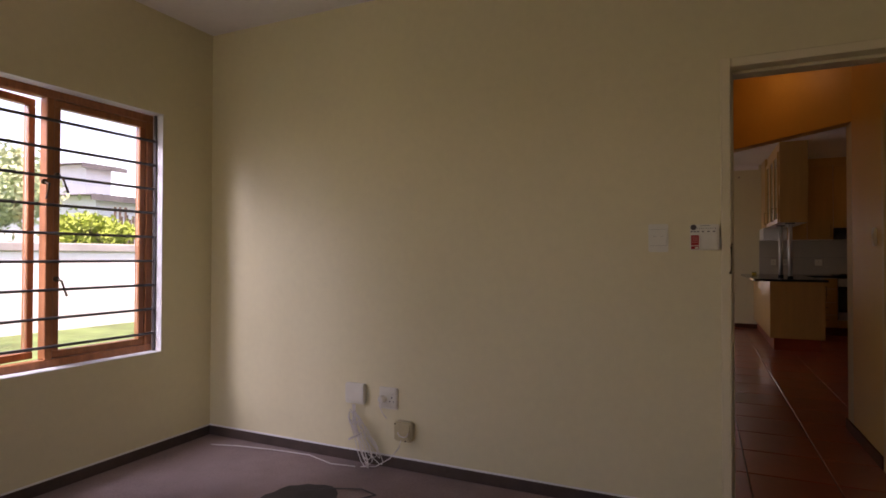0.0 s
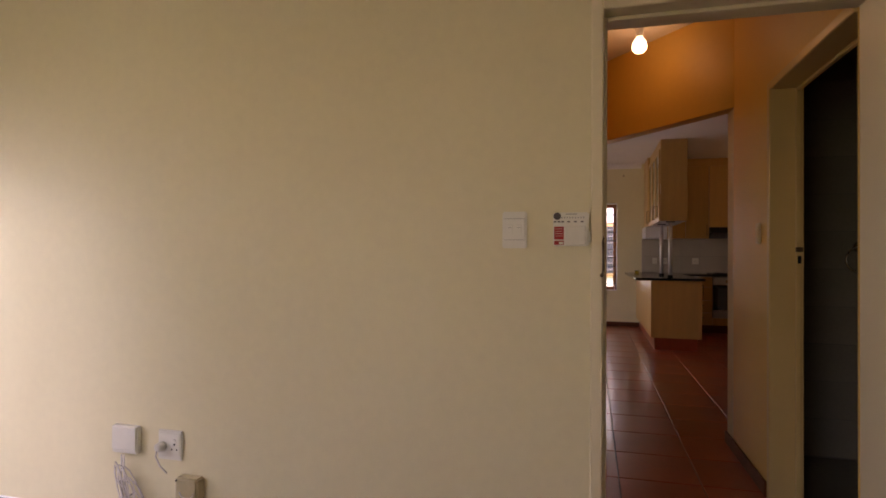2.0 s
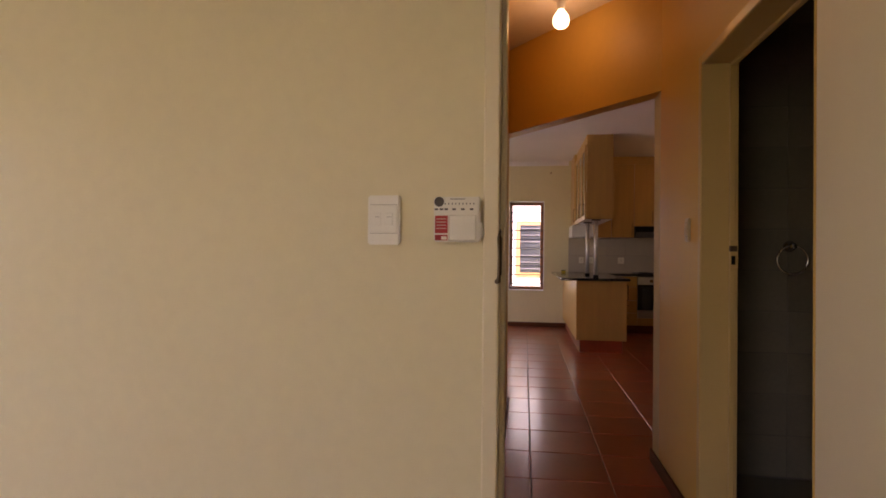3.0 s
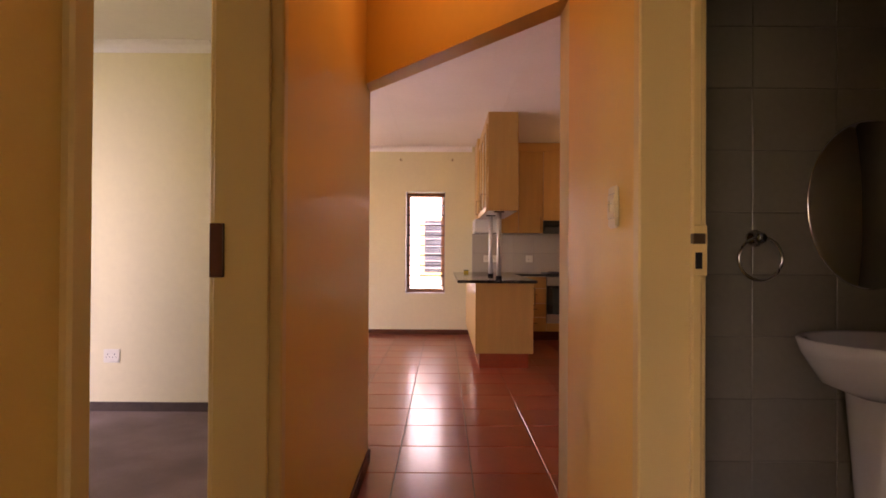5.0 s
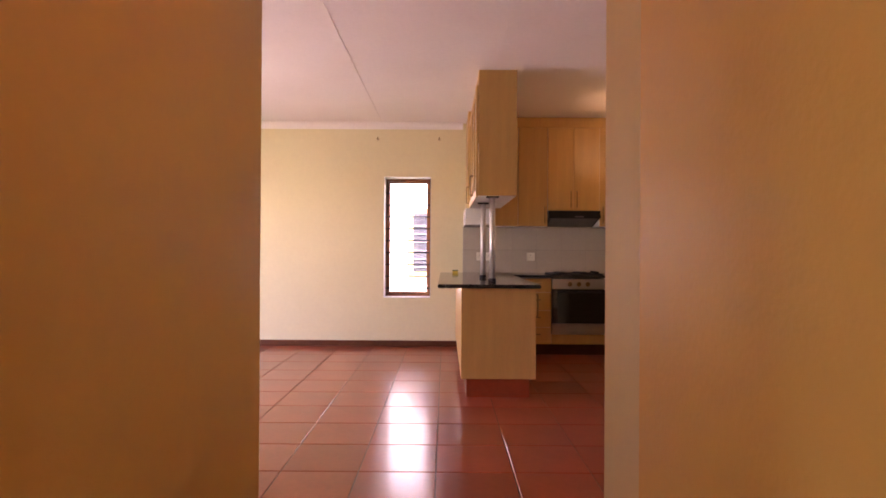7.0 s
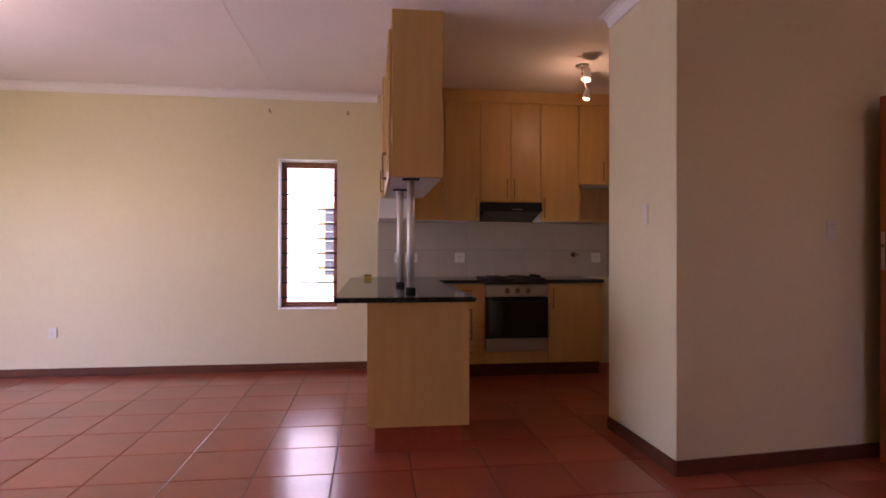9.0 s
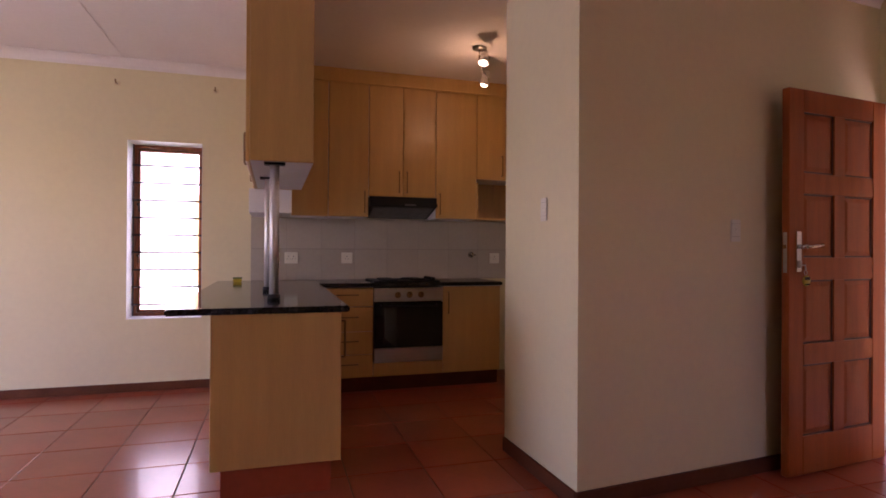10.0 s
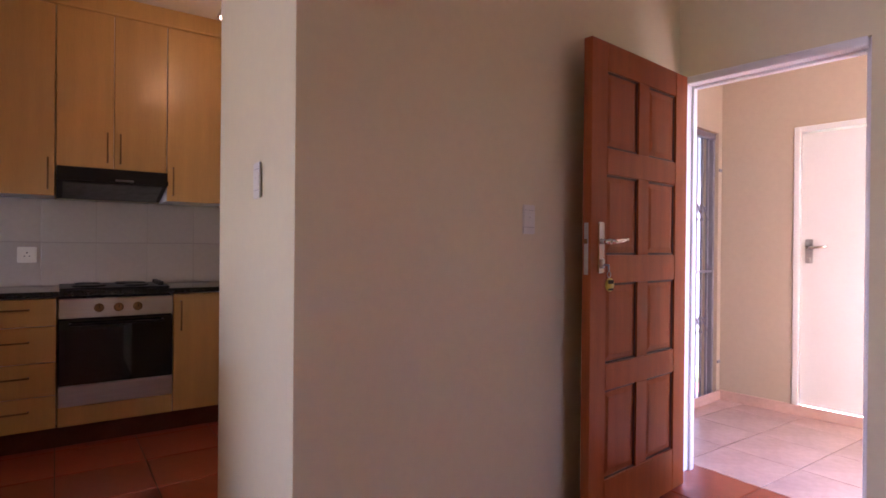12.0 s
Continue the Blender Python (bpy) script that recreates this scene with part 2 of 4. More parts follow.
def turned(profile, centre=(0, 0, 0), steps=24, bm=None, axis="z"):
    """A body of revolution from (radius, height) pairs."""
    bm = bm or bmesh.new()
    c = Vector(centre)

    def spot(r, h, a):
        u, v = r * math.cos(a), r * math.sin(a)
        return c + (Vector((u, v, h)) if axis == "z" else Vector((u, h, v)) if axis == "y" else Vector((h, u, v)))

    rings = [[bm.verts.new(spot(max(r, 1e-4), h, k * math.tau / steps)) for k in range(steps)] for r, h in profile]
    for r, q in zip(rings, rings[1:]):
        for k in range(steps):
            bm.faces.new((r[k], r[(k + 1) % steps], q[(k + 1) % steps], q[k])).smooth = True
    bm.faces.new(rings[0][::-1])
    bm.faces.new(rings[-1])
    bmesh.ops.recalc_face_normals(bm, faces=bm.faces)
    return bm


def grid_wall(along, c0, c1, a0, a1, z0, z1, holes=()):
    """A wall running along x or y, c0 to c1 thick, a0 to a1 long, with openings (a, b, low, high) cut through."""
    cuts_a = sorted({a0, a1, *[v for h in holes for v in h[:2]]})
    cuts_z = sorted({z0, z1, *[v for h in holes for v in h[2:]]})
    na, nz = len(cuts_a) - 1, len(cuts_z) - 1

    def solid(i, j):
        if not (0 <= i < na and 0 <= j < nz):
            return False
        a, z = (cuts_a[i] + cuts_a[i + 1]) / 2, (cuts_z[j] + cuts_z[j + 1]) / 2
        return not any(h[0] < a < h[1] and h[2] < z < h[3] for h in holes)

    bm, seen = bmesh.new(), {}

    def v(a, c, z):
        key = (round(a, 4), round(c, 4), round(z, 4))
        if key not in seen:
            seen[key] = bm.verts.new((a, c, z) if along == "x" else (c, a, z))
        return seen[key]

    for i in range(na):
        for j in range(nz):
            if not solid(i, j):
                continue
            a, b, l, h = cuts_a[i], cuts_a[i + 1], cuts_z[j], cuts_z[j + 1]
            for c in (c0, c1):
                bm.faces.new((v(a, c, l), v(b, c, l), v(b, c, h), v(a, c, h)))
            for di, dj, p, q in ((-1, 0, (a, l), (a, h)), (1, 0, (b, l), (b, h)), (0, -1, (a, l), (b, l)), (0, 1, (a, h), (b, h))):
                if not solid(i + di, j + dj):
                    bm.faces.new((v(p[0], c0, p[1]), v(q[0], c0, q[1]), v(q[0], c1, q[1]), v(p[0], c1, p[1])))
    bmesh.ops.recalc_face_normals(bm, faces=bm.faces)
    return bm


def prism(points, z0, z1):
    bm = bmesh.new()
    low = [bm.verts.new((x, y, z0)) for x, y in points]
    high = [bm.verts.new((x, y, z1)) for x, y in points]
    bm.faces.new(low[::-1])
    bm.faces.new(high)
    for k in range(len(points)):
        m = (k + 1) % len(points)
        bm.faces.new((low[k], low[m], high[m], high[k]))
    bmesh.ops.recalc_face_normals(bm, faces=bm.faces)
    return bm


def structure(name, bm, mat, label, category, at=None):
    ob = link_mesh(name, bm, mat)
    if at is not None:
        ob.matrix_world = at
    return tagged(ob, label, category, kind="structure")


# the entrance corner stands a little askew to the rest of the house
ENTRY = pose(2.455, 7.015, 0, 0, 0, 5.4)
CEIL, CEIL_BED = 2.73, 2.66

# ---- walls ----
WALL = "cream painted plaster wall"
structure("wall_bedroom_north", grid_wall("x", 1.967, 2.12, -3.1, 3.15, -0.1, CEIL, [(0.118, 1.018, -0.1, 2.052)]), CREAM, WALL + " with a doorway to the corridor", "wall")
structure("wall_bedroom_west", grid_wall("y", -3.1, -2.932, -2.8, 1.967, -0.1, CEIL, [(0.40, 1.592, 0.6, 2.045)]), CREAM, WALL + " with a barred wooden window", "wall")
# its opening is unseen, added to bring fill daylight into the bedroom
structure("wall_bedroom_south", grid_wall("x", -2.95, -2.8, -3.1, 1.5, -0.1, CEIL, [(-2.6, -0.9, 0.4, 2.15)]), CREAM, WALL + " with an unseen opening added for daylight", "wall")
structure("wall_bedroom_east", grid_wall("y", 1.35, 1.5, -2.8, 1.967, -0.1, CEIL), CREAM, WALL + " beside the open door", "wall")
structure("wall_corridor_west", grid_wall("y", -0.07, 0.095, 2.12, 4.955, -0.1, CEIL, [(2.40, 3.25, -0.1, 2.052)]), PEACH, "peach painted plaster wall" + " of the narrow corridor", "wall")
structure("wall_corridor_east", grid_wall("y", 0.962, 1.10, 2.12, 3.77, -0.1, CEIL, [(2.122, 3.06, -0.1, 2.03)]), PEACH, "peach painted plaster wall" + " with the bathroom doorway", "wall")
# the narrow opening is unseen, added to brighten the entry wall
structure("wall_living_south", grid_wall("x", 3.77, 3.92, 0.962, 5.1, -0.1, CEIL, [(3.68, 3.94, 0.3, 2.1)]), CREAM, WALL + " between bathroom and living room", "wall")
structure("wall_diagonal", prism([(0.095, 4.957), (-1.0, 6.05), (-1.11, 5.944), (-0.068, 4.90), (-0.068, 4.957)], -0.1, CEIL), CREAM, WALL + " running at an angle", "wall")
structure("wall_second_bedroom_north", grid_wall("x", 5.9, 6.05, -3.6, -1.0, -0.1, CEIL), CREAM, WALL + " of the second bedroom", "wall")
structure("wall_second_bedroom_west", grid_wall("y", -3.6, -3.45, 2.12, 5.9, -0.1, CEIL, [(4.35, 4.9, 0.9, 2.0)]), CREAM, WALL + " with a window opening", "wall")
structure("wall_living_west", grid_wall("y", -3.6, -3.45, 6.05, 9.893, -0.1, CEIL, [(6.3, 8.5, 0.0, 2.1)]), CREAM, WALL + " with a wide garden opening", "wall")
structure("wall_living_north", grid_wall("x", 9.893, 10.18, -3.6, 3.65, -0.1, CEIL, [(-0.034, 0.54, 0.594, 2.075), (-3.325, -2.751, 0.594, 2.075)]), CREAM, WALL + " with two narrow barred windows", "wall")
structure("wall_kitchen_east", grid_wall("y", 3.5, 3.65, 7.9, 9.893, -0.1, CEIL), CREAM, WALL + " of the kitchen", "wall")
b_ = ENTRY @ Vector((2.19, 0, 0))
structure("wall_entry_block", prism([(2.457, 7.015), (b_.x, b_.y), (4.59, 7.95), (2.444, 7.82)], -0.1, CEIL), CREAM, WALL + " standing out beside the kitchen", "wall")
structure("wall_entrance", grid_wall("y", 2.19, 2.28, -3.3, 0.0, -0.1, CEIL, [(-0.832, -0.004, -0.1, 2.085)]), CREAM, WALL + " with the open entrance doorway", "wall", ENTRY)
structure("wall_porch_north", grid_wall("x", 0.48, 0.62, 2.19, 3.98, -0.1, CEIL, [(2.86, 3.775, -0.1, 2.09)]), TAN, "tan painted plaster wall" + " with a folding trellis gate", "wall", ENTRY)
structure("wall_porch_west", grid_wall("y", 2.19, 2.28, 0.0, 0.48, -0.1, CEIL), TAN, "tan painted plaster wall" + " beside the entrance door", "wall", ENTRY)
structure("wall_porch_east", grid_wall("y", 3.83, 3.98, -1.7, 0.48, -0.1, CEIL, [(-0.86, -0.03, 0.06, 2.06)]), TAN, "tan painted plaster wall" + " with a white inner door", "wall", ENTRY)
# unseen wall, added to cut the porch's daylight down to this opening
structure("wall_porch_south", grid_wall("x", -1.85, -1.7, 2.19, 3.98, -0.1, CEIL, [(2.4, 3.08, -0.1, 2.4)]), TAN, "tan painted plaster wall" + ", unseen, added to limit daylight in the porch", "wall", ENTRY)
# plaster wall whose shade is put into its grey colour
structure("wall_yard", grid_wall("x", 1.55, 1.7, 1.6, 6.0, -0.2, 2.6), YARD, "yard wall beyond the gate, its shade in the grey colour", "wall", ENTRY)
structure("wall_bathroom_east", grid_wall("y", 3.0, 3.15, 2.12, 3.77, -0.1, CEIL), BATH_TILE, "grey wall closing the bathroom", "wall")
# the lintel that crosses the corridor's end at an angle
dx_, dy_ = 0.962 - 0.095, 3.92 - 4.955
n_ = Vector((dy_, -dx_)).normalized() * 0.145
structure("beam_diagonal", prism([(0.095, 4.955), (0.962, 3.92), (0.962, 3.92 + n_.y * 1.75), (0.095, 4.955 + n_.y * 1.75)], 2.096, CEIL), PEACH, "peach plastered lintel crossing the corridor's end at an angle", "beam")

# ---- ceilings ----
bm = box(-3.6, 5.1, 3.77, 10.18, CEIL, CEIL + 0.12)
for x, w in ((1.16, 0.02), (-0.06, 0.004)):
    box(x - w, x + w, 3.93, 9.89, CEIL - 0.003, CEIL, bm=bm)
structure("ceiling_living", bm, WHITE_CEIL, "white boarded ceiling with flat cover strips", "ceiling")
structure("ceiling_corridor", box(-3.6, 3.15, 2.12, 3.77, CEIL, CEIL + 0.12), WHITE_CEIL, "white ceiling over the corridor", "ceiling")
structure("ceiling_second_bedroom", prism([(-3.6, 3.77), (-0.07, 3.77), (-0.07, 4.9), (-1.07, 5.9), (-3.6, 5.9)], CEIL - 0.004, CEIL - 0.001), WHITE_CEIL, "white ceiling of the second bedroom", "ceiling")
structure("ceiling_bedroom", box(-3.1, 1.5, -2.95, 1.967, CEIL_BED, CEIL_BED + 0.15), WHITE_CEIL, "plain white bedroom ceiling", "ceiling")
# the roof beyond the gate is unseen, added to darken the yard there
bm = box(2.34, 3.98, -1.7, 1.549, CEIL, CEIL + 0.1)
box(3.98, 6.0, 0.0, 1.549, CEIL, CEIL + 0.1, bm=bm)
structure("ceiling_porch", bm, WHITE_CEIL, "white porch ceiling, carried on unseen over the yard for shade", "ceiling", ENTRY)

# ---- floors ----
structure("floor_bedroom", box(-2.932, 1.35, -2.8, 1.967, -0.1, 0.004), CARPET, "worn grey-brown carpet in the bedroom", "floor")
structure("floor_second_bedroom", prism([(-3.45, 2.12), (-0.07, 2.12), (-0.07, 4.9), (-1.07, 5.9), (-3.45, 5.9)], -0.1, 0.006), CARPET, "grey-brown carpet in the second bedroom", "floor")
structure("floor_bathroom", box(1.03, 3.0, 2.12, 3.77, -0.1, 0.005), BATH_TILE, "grey tiled bathroom floor", "floor")
bm = box(-3.6, 4.75, 2.0, 10.0, -0.12, -0.006)
box(4.75, 6.6, 5.25, 10.0, -0.12, -0.006, bm=bm)
TILED = structure("floor_tiled", bm, GROUT, "glossy red terracotta tile floor with dark joints", "floor")
# unseen slabs, added as pale reflectors that bounce daylight through the openings
bm = box(-7.5, -3.6, 5.8, 12.0, -0.3, -0.06, 0.01)
box(-7.5, 2.0, -7.0, -2.95, -0.3, -0.06, 0.01, bm)
box(5.3, 9.0, 0.5, 5.1, -0.3, -0.06, 0.01, bm)
structure("bounce_paving", bm, PAVING, "unseen pale concrete paving added to bounce daylight into the house", "paving")
# unseen slab, its grey-brown chosen to temper light bounced in from the side
structure("bounce_paving_side", box(3.2, 5.29, -2.0, 3.77, -0.3, -0.06, 0.01), BRICK_PAVE, "unseen grey-brown paving added to tone the bounce at the side", "paving")
# unseen wall, added to keep low sky light from the living room's south opening
structure("wall_light_screen", grid_wall("x", 0.4, 0.55, 3.2, 5.3, -0.2, 2.2), YARD, "unseen grey wall added to screen the south opening from low sky", "wall")
structure("ground", box(-300, 300, -300, 300, -0.5, -0.16), GRASS, "flat green lawn around the house", "ground")


def skirting(name, runs, mat=SKIRT, label="dark brown skirting along the wall foot", at=None, high=0.072):
    bm = bmesh.new()
    for x0, x1, y0, y1 in runs:
        box(x0, x1, y0, y1, 0.0, high, 0.003, bm)
    return structure(name, bm, mat, label, "skirting", at)


skirting("baseboard_bedroom", [(-2.932, 0.1, 1.952, 1.966), (-2.931, -2.917, -2.8, 1.951)], SKIRT_GREY, "dark grey-brown skirting along the wall foot", high=0.062)
skirting("trim_paint_line", [(-2.932, 0.1, 1.957, 1.9665), (-2.9315, -2.922, -2.8, 1.951)], WHITE_PAINT, "thin white paint line above the skirting", high=0.07)
skirting("baseboard_second_bedroom", [(-3.44, -1.08, 5.885, 5.899)], SKIRT_GREY, "dark grey-brown skirting along the wall foot")
skirting("baseboard_corridor", [(0.096, 0.110, 3.27, 4.95), (0.947, 0.961, 3.08, 3.93)])
skirting("baseboard_living", [(-3.44, 0.93, 9.878, 9.892), (-3.449, -3.435, 9.12, 9.87)])
skirting("baseboard_entry", [(-0.012, 2.18, -0.016, -0.001)], at=ENTRY, high=0.08)
bm = box(-0.016, -0.001, 0, 0.80, 0, 0.08, 0.003)
structure("baseboard_block", bm, SKIRT, "dark brown skirting on the standing-out wall", "skirting", pose(2.455, 7.01, 0, 0, 0, 0.9))
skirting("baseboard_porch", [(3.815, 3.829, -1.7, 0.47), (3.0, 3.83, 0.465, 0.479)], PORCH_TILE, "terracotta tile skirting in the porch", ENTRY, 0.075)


def cornice(name, x0, x1, y0, y1, side, at=None, top=CEIL):
    """A coved cornice run along the box's long side; side: the way into the room."""
    along_x = (x1 - x0) > (y1 - y0)
    prof = [(0, 0), (0, -0.075), (0.006, -0.075), (0.013, -0.05), (0.03, -0.026), (0.05, -0.011), (0.07, -0.005), (0.07, 0)]
    bm, rings = bmesh.new(), []
    for a in ((x0, x1) if along_x else (y0, y1)):
        rings.append([bm.verts.new((a, (y0 if side > 0 else y1) + side * d, top + h - 0.001) if along_x else ((x0 if side > 0 else x1) + side * d, a, top + h - 0.001)) for d, h in prof])
    for k in range(len(prof)):
        m = (k + 1) % len(prof)
        bm.faces.new((rings[0][k], rings[0][m], rings[1][m], rings[1][k]))
    bm.faces.new(rings[0])
    bm.faces.new(rings[1][::-1])
    bmesh.ops.recalc_face_normals(bm, faces=bm.faces)
    return structure(name, bm, WHITE_CEIL, "white coved cornice below the ceiling", "cornice", at)


cornice("trim_cornice_north", -3.44, 0.93, 9.8, 9.892, -1)
cornice("trim_cornice_second_bedroom", -3.44, -1.2, 5.8, 5.899, -1, top=CEIL - 0.004)
cornice("trim_cornice_entry", 0.0, 2.18, -0.09, -0.001, -1, ENTRY)
cornice("trim_cornice_block", -0.09, -0.001, 0.0, 0.80, -1, pose(2.455, 7.01, 0, 0, 0, 0.9))


# ---- windows ----
def window(name, label, width, low, high, lights, at, bars, catches=(), ajar=0.0, fw=0.045, sw=0.038, inset=0.085):
    """A wooden window in a wall: local x along the wall, y outwards from the inner wall face."""
    w = tagged(new(name), label, "window", kind="structure")
    w.matrix_world = at
    y0, y1 = inset, inset + 0.06
    bm = bmesh.new()
    for a, b, l, h in ((0, width, low, low + fw), (0, width, high - fw, high), (0, fw, low + fw, high - fw), (width - fw, width, low + fw, high - fw)):
        box(a, b, y0, y1, l, h, 0.004, bm)
    step = (width - 2 * fw) / lights
    for k in range(1, lights):
        x = fw + k * step
        box(x - 0.02, x + 0.02, y0, y1, low + fw, high - fw, 0.004, bm)
    part("window_frame", bm, FRAME_WOOD, w, "varnished red-brown wooden frame")
    for k in range(lights):
        a, b = fw + k * step + (0.02 if k else 0), fw + (k + 1) * step - (0.02 if k < lights - 1 else 0)
        l, h = low + fw + 0.002, high - fw - 0.002
        turn = Matrix.Translation((a, y1, 0)) @ pose(0, 0, 0, 0, 0, ajar if k == 0 else 0) @ Matrix.Translation((-a, -y1, 0))
        bm = bmesh.new()
        for p, q, r, s in ((a, b, l, l + sw), (a, b, h - sw, h), (a, a + sw, l + sw, h - sw), (b - sw, b, l + sw, h - sw)):
            box(p + 0.001, q - 0.001, y0 + 0.012, y1 - 0.006, r, s, 0.004, bm)
        sash = part("sash", bm, FRAME_WOOD, w, "varnished wooden sash")
        sash.matrix_local = turn
        g = part("pane", box(a + sw, b - sw, y0 + 0.03, y0 + 0.034, l + sw, h - sw), PANE, sash)
        g.visible_shadow = False
    part("window_sill", box(-0.0, width, 0.0, inset - 0.001, low, low + 0.006, 0.002), WHITE_PAINT, w, "white painted inner sill")
    bm = bmesh.new()
    for a, b, l, h in ((0.0005, 0.004, low + 0.007, high - 0.0045), (width - 0.004, width - 0.0005, low + 0.007, high - 0.0045), (0.0005, width - 0.0005, high - 0.004, high - 0.0005)):
        box(a, b, -0.002, inset - 0.001, l, h, 0.001, bm)
    part("reveal", bm, WHITE_PAINT, w, "white painted reveal")
    for z in bars:
        part("burglar_bar", rod([(0.003, inset - 0.03, z), (width - 0.003, inset - 0.03, z)], 0.0085, 6), BAR_IRON, w)
    for x in (0.012, width - 0.012):
        part("bar_upright", box(x - 0.003, x + 0.003, inset - 0.04, inset - 0.02, low + 0.008, high - 0.006, 0.001), BAR_IRON, w)
    for x, z, lean in catches:
        bm = rod([(x, inset - 0.005, z), (x + 0.008, inset - 0.04, z - 0.01), (x + 0.03 * lean, inset - 0.055, z - 2 * fw)], 0.006, 6)
        turned([(0.014, 0), (0.014, 0.012), (0.006, 0.016)], (x, inset - 0.015, z), 10, bm, "y")
        part("catch", bm, BRONZE, w, "dark bronze casement catch")
    return w


BARS = [0.715 + 0.1455 * k for k in range(9)]
window("window_1", "two-light varnished wooden window with burglar bars, one sash ajar", 1.192, 0.6, 2.045, 2, pose(-2.932, 0.40, 0, 0, 0, 90),
       BARS, [(0.625, 1.60, 0.9), (0.625, 1.06, 0.9), (0.56, 1.56, -0.5)], ajar=9)
NBARS = [0.70 + 0.149 * k for k in range(9)]
window("window_2", "narrow varnished wooden window with horizontal burglar bars", 0.574, 0.594, 2.075, 1, pose(-0.034, 9.893, 0), NBARS, [(0.045, 1.56, 0.5), (0.045, 1.12, 0.5)], fw=0.032, sw=0.024, inset=0.21)
window("window_3", "narrow varnished wooden window with horizontal burglar bars", 0.574, 0.594, 2.075, 1, pose(-3.325, 9.893, 0), NBARS, [(0.53, 1.56, -0.5), (0.53, 1.12, -0.5)], fw=0.032, sw=0.024, inset=0.21)


# ---- door frames and doors ----
def steel_frame(name, label, width, high, depth, at, face=0.04, strike=None, rebate=0.06, mat=CREAM_GLOSS, pocket=0.0, lock_face=None):
    """A pressed steel frame: local x across the opening, y through the wall from its face at 0."""
    f = tagged(new(name), label, "door frame", kind="structure")
    f.matrix_world = at
    thin = lock_face or face
    for tag, a, b in (("jamb", 0, face), ("jamb", width - thin, width)):
        bm = box(a, b, 0.014 if a and lock_face else -0.012, depth + 0.012, 0, high, 0.004)
        inner = (b, b + 0.014) if a == 0 else (a - 0.014, a)
        box(inner[0], inner[1], rebate, depth - 0.004, 0, high - face, 0.003, bm)
        part(tag, bm, mat, f)
    bm = box(face, width - thin, -0.012, depth + 0.012, high - face, high, 0.004)
    box(face + 0.014, width - thin - 0.014, rebate, depth - 0.004, high - face - 0.014, high - face, 0.003, bm)
    part("head", bm, mat, f)
    if strike is not None:
        x, y, z = strike
        ph = 0.056 if 0 < pocket < 0.015 else 0.07
        bm = box(x - 0.003, x + 0.003, y - 0.016, y + 0.016, z - ph, z + ph, 0.002)
        part("strike_plate", bm, mat if pocket else BRONZE, f, "painted strike plate" if pocket else "worn dark strike plate")
        half, tall = pocket or 0.008, 0.068 if pocket > 0.015 else 0.05
        if 0 < pocket < 0.015:
            part("strike_pocket", box(x - 0.0045, x + 0.0045, y - half, y + half * 0.4, z - 0.04, z - 0.004, 0.001), BLACK, f, "dark lock pocket")
            part("latch_cup", box(x - 0.009, x + 0.0045, y - 0.017, y + 0.012, z + 0.014, z + 0.038, 0.002), BRONZE, f, "worn bronze latch cup")
        else:
            part("strike_pocket", box(x - 0.0055, x + 0.0055, y - half, y + half, z - tall, z + tall, 0.001), SKIRT if pocket else BLACK, f, "dark lock pocket")
        if not pocket:
            bm = rod([(x + 0.002, 0.02, z + 0.062), (x + 0.002, -0.008, z + 0.06), (x - 0.001, -0.015, z + 0.045), (x + 0.001, -0.0145, z), (x, -0.014, z - 0.05), (x - 0.003, -0.016, z - 0.064)], 0.0035, 6)
            turned([(0.004, -0.018), (0.006, -0.016), (0.006, -0.010)], (x - 0.004, 0, z - 0.064), 10, bm, "y")
            part("strike_lip", bm, BRONZE, f, "bent worn bronze lip")
        if pocket > 0.015:
            part("pocket_lip", box(x - 0.0065, x + 0.0065, y - half, y - half + 0.003, z - tall, z + tall, 0.001), BRONZE, f)
    return f


steel_frame("door_frame_1", "cream steel frame of the bedroom doorway", 0.90, 2.052, 0.153, pose(0.118, 1.967, 0), strike=(0.04, 0.03, 1.178))
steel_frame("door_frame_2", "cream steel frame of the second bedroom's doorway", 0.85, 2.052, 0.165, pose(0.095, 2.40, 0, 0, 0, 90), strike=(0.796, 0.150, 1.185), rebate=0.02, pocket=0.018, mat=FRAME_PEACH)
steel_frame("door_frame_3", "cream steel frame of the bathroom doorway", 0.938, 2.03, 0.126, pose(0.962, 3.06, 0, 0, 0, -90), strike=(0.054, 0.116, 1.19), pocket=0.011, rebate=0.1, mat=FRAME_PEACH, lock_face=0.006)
steel_frame("door_frame_4", "white steel frame of the entrance doorway", 0.828, 2.085, 0.09, ENTRY @ pose(2.19, -0.004, 0, 0, 0, -90), mat=WHITE_PAINT, rebate=0.045, lock_face=0.012)
steel_frame("door_frame_5", "white steel frame of the porch's inner door", 0.83, 2.0, 0.15, ENTRY @ pose(3.83, -0.03, 0.06, 0, 0, -90), mat=WHITE_PAINT, rebate=0.07)

leaf = thing("bedroom_door", "open glossy cream door standing against the bedroom wall", "door", at=pose(0.917, 1.951, 0.012, 0, 0, -90))
part("leaf", box(0, 0.77, 0, 0.04, 0, 1.995, 0.003), CREAM_GLOSS, leaf)
bm = turned([(0.026, 0), (0.026, -0.006), (0.01, -0.01), (0.01, -0.045)], (0.71, 0, 1.05), 14, axis="y")
rod([(0.71, -0.045, 1.05), (0.60, -0.05, 1.05)], 0.009, 8, bm)
part("handle", bm, CHROME, leaf, "chrome lever handle")

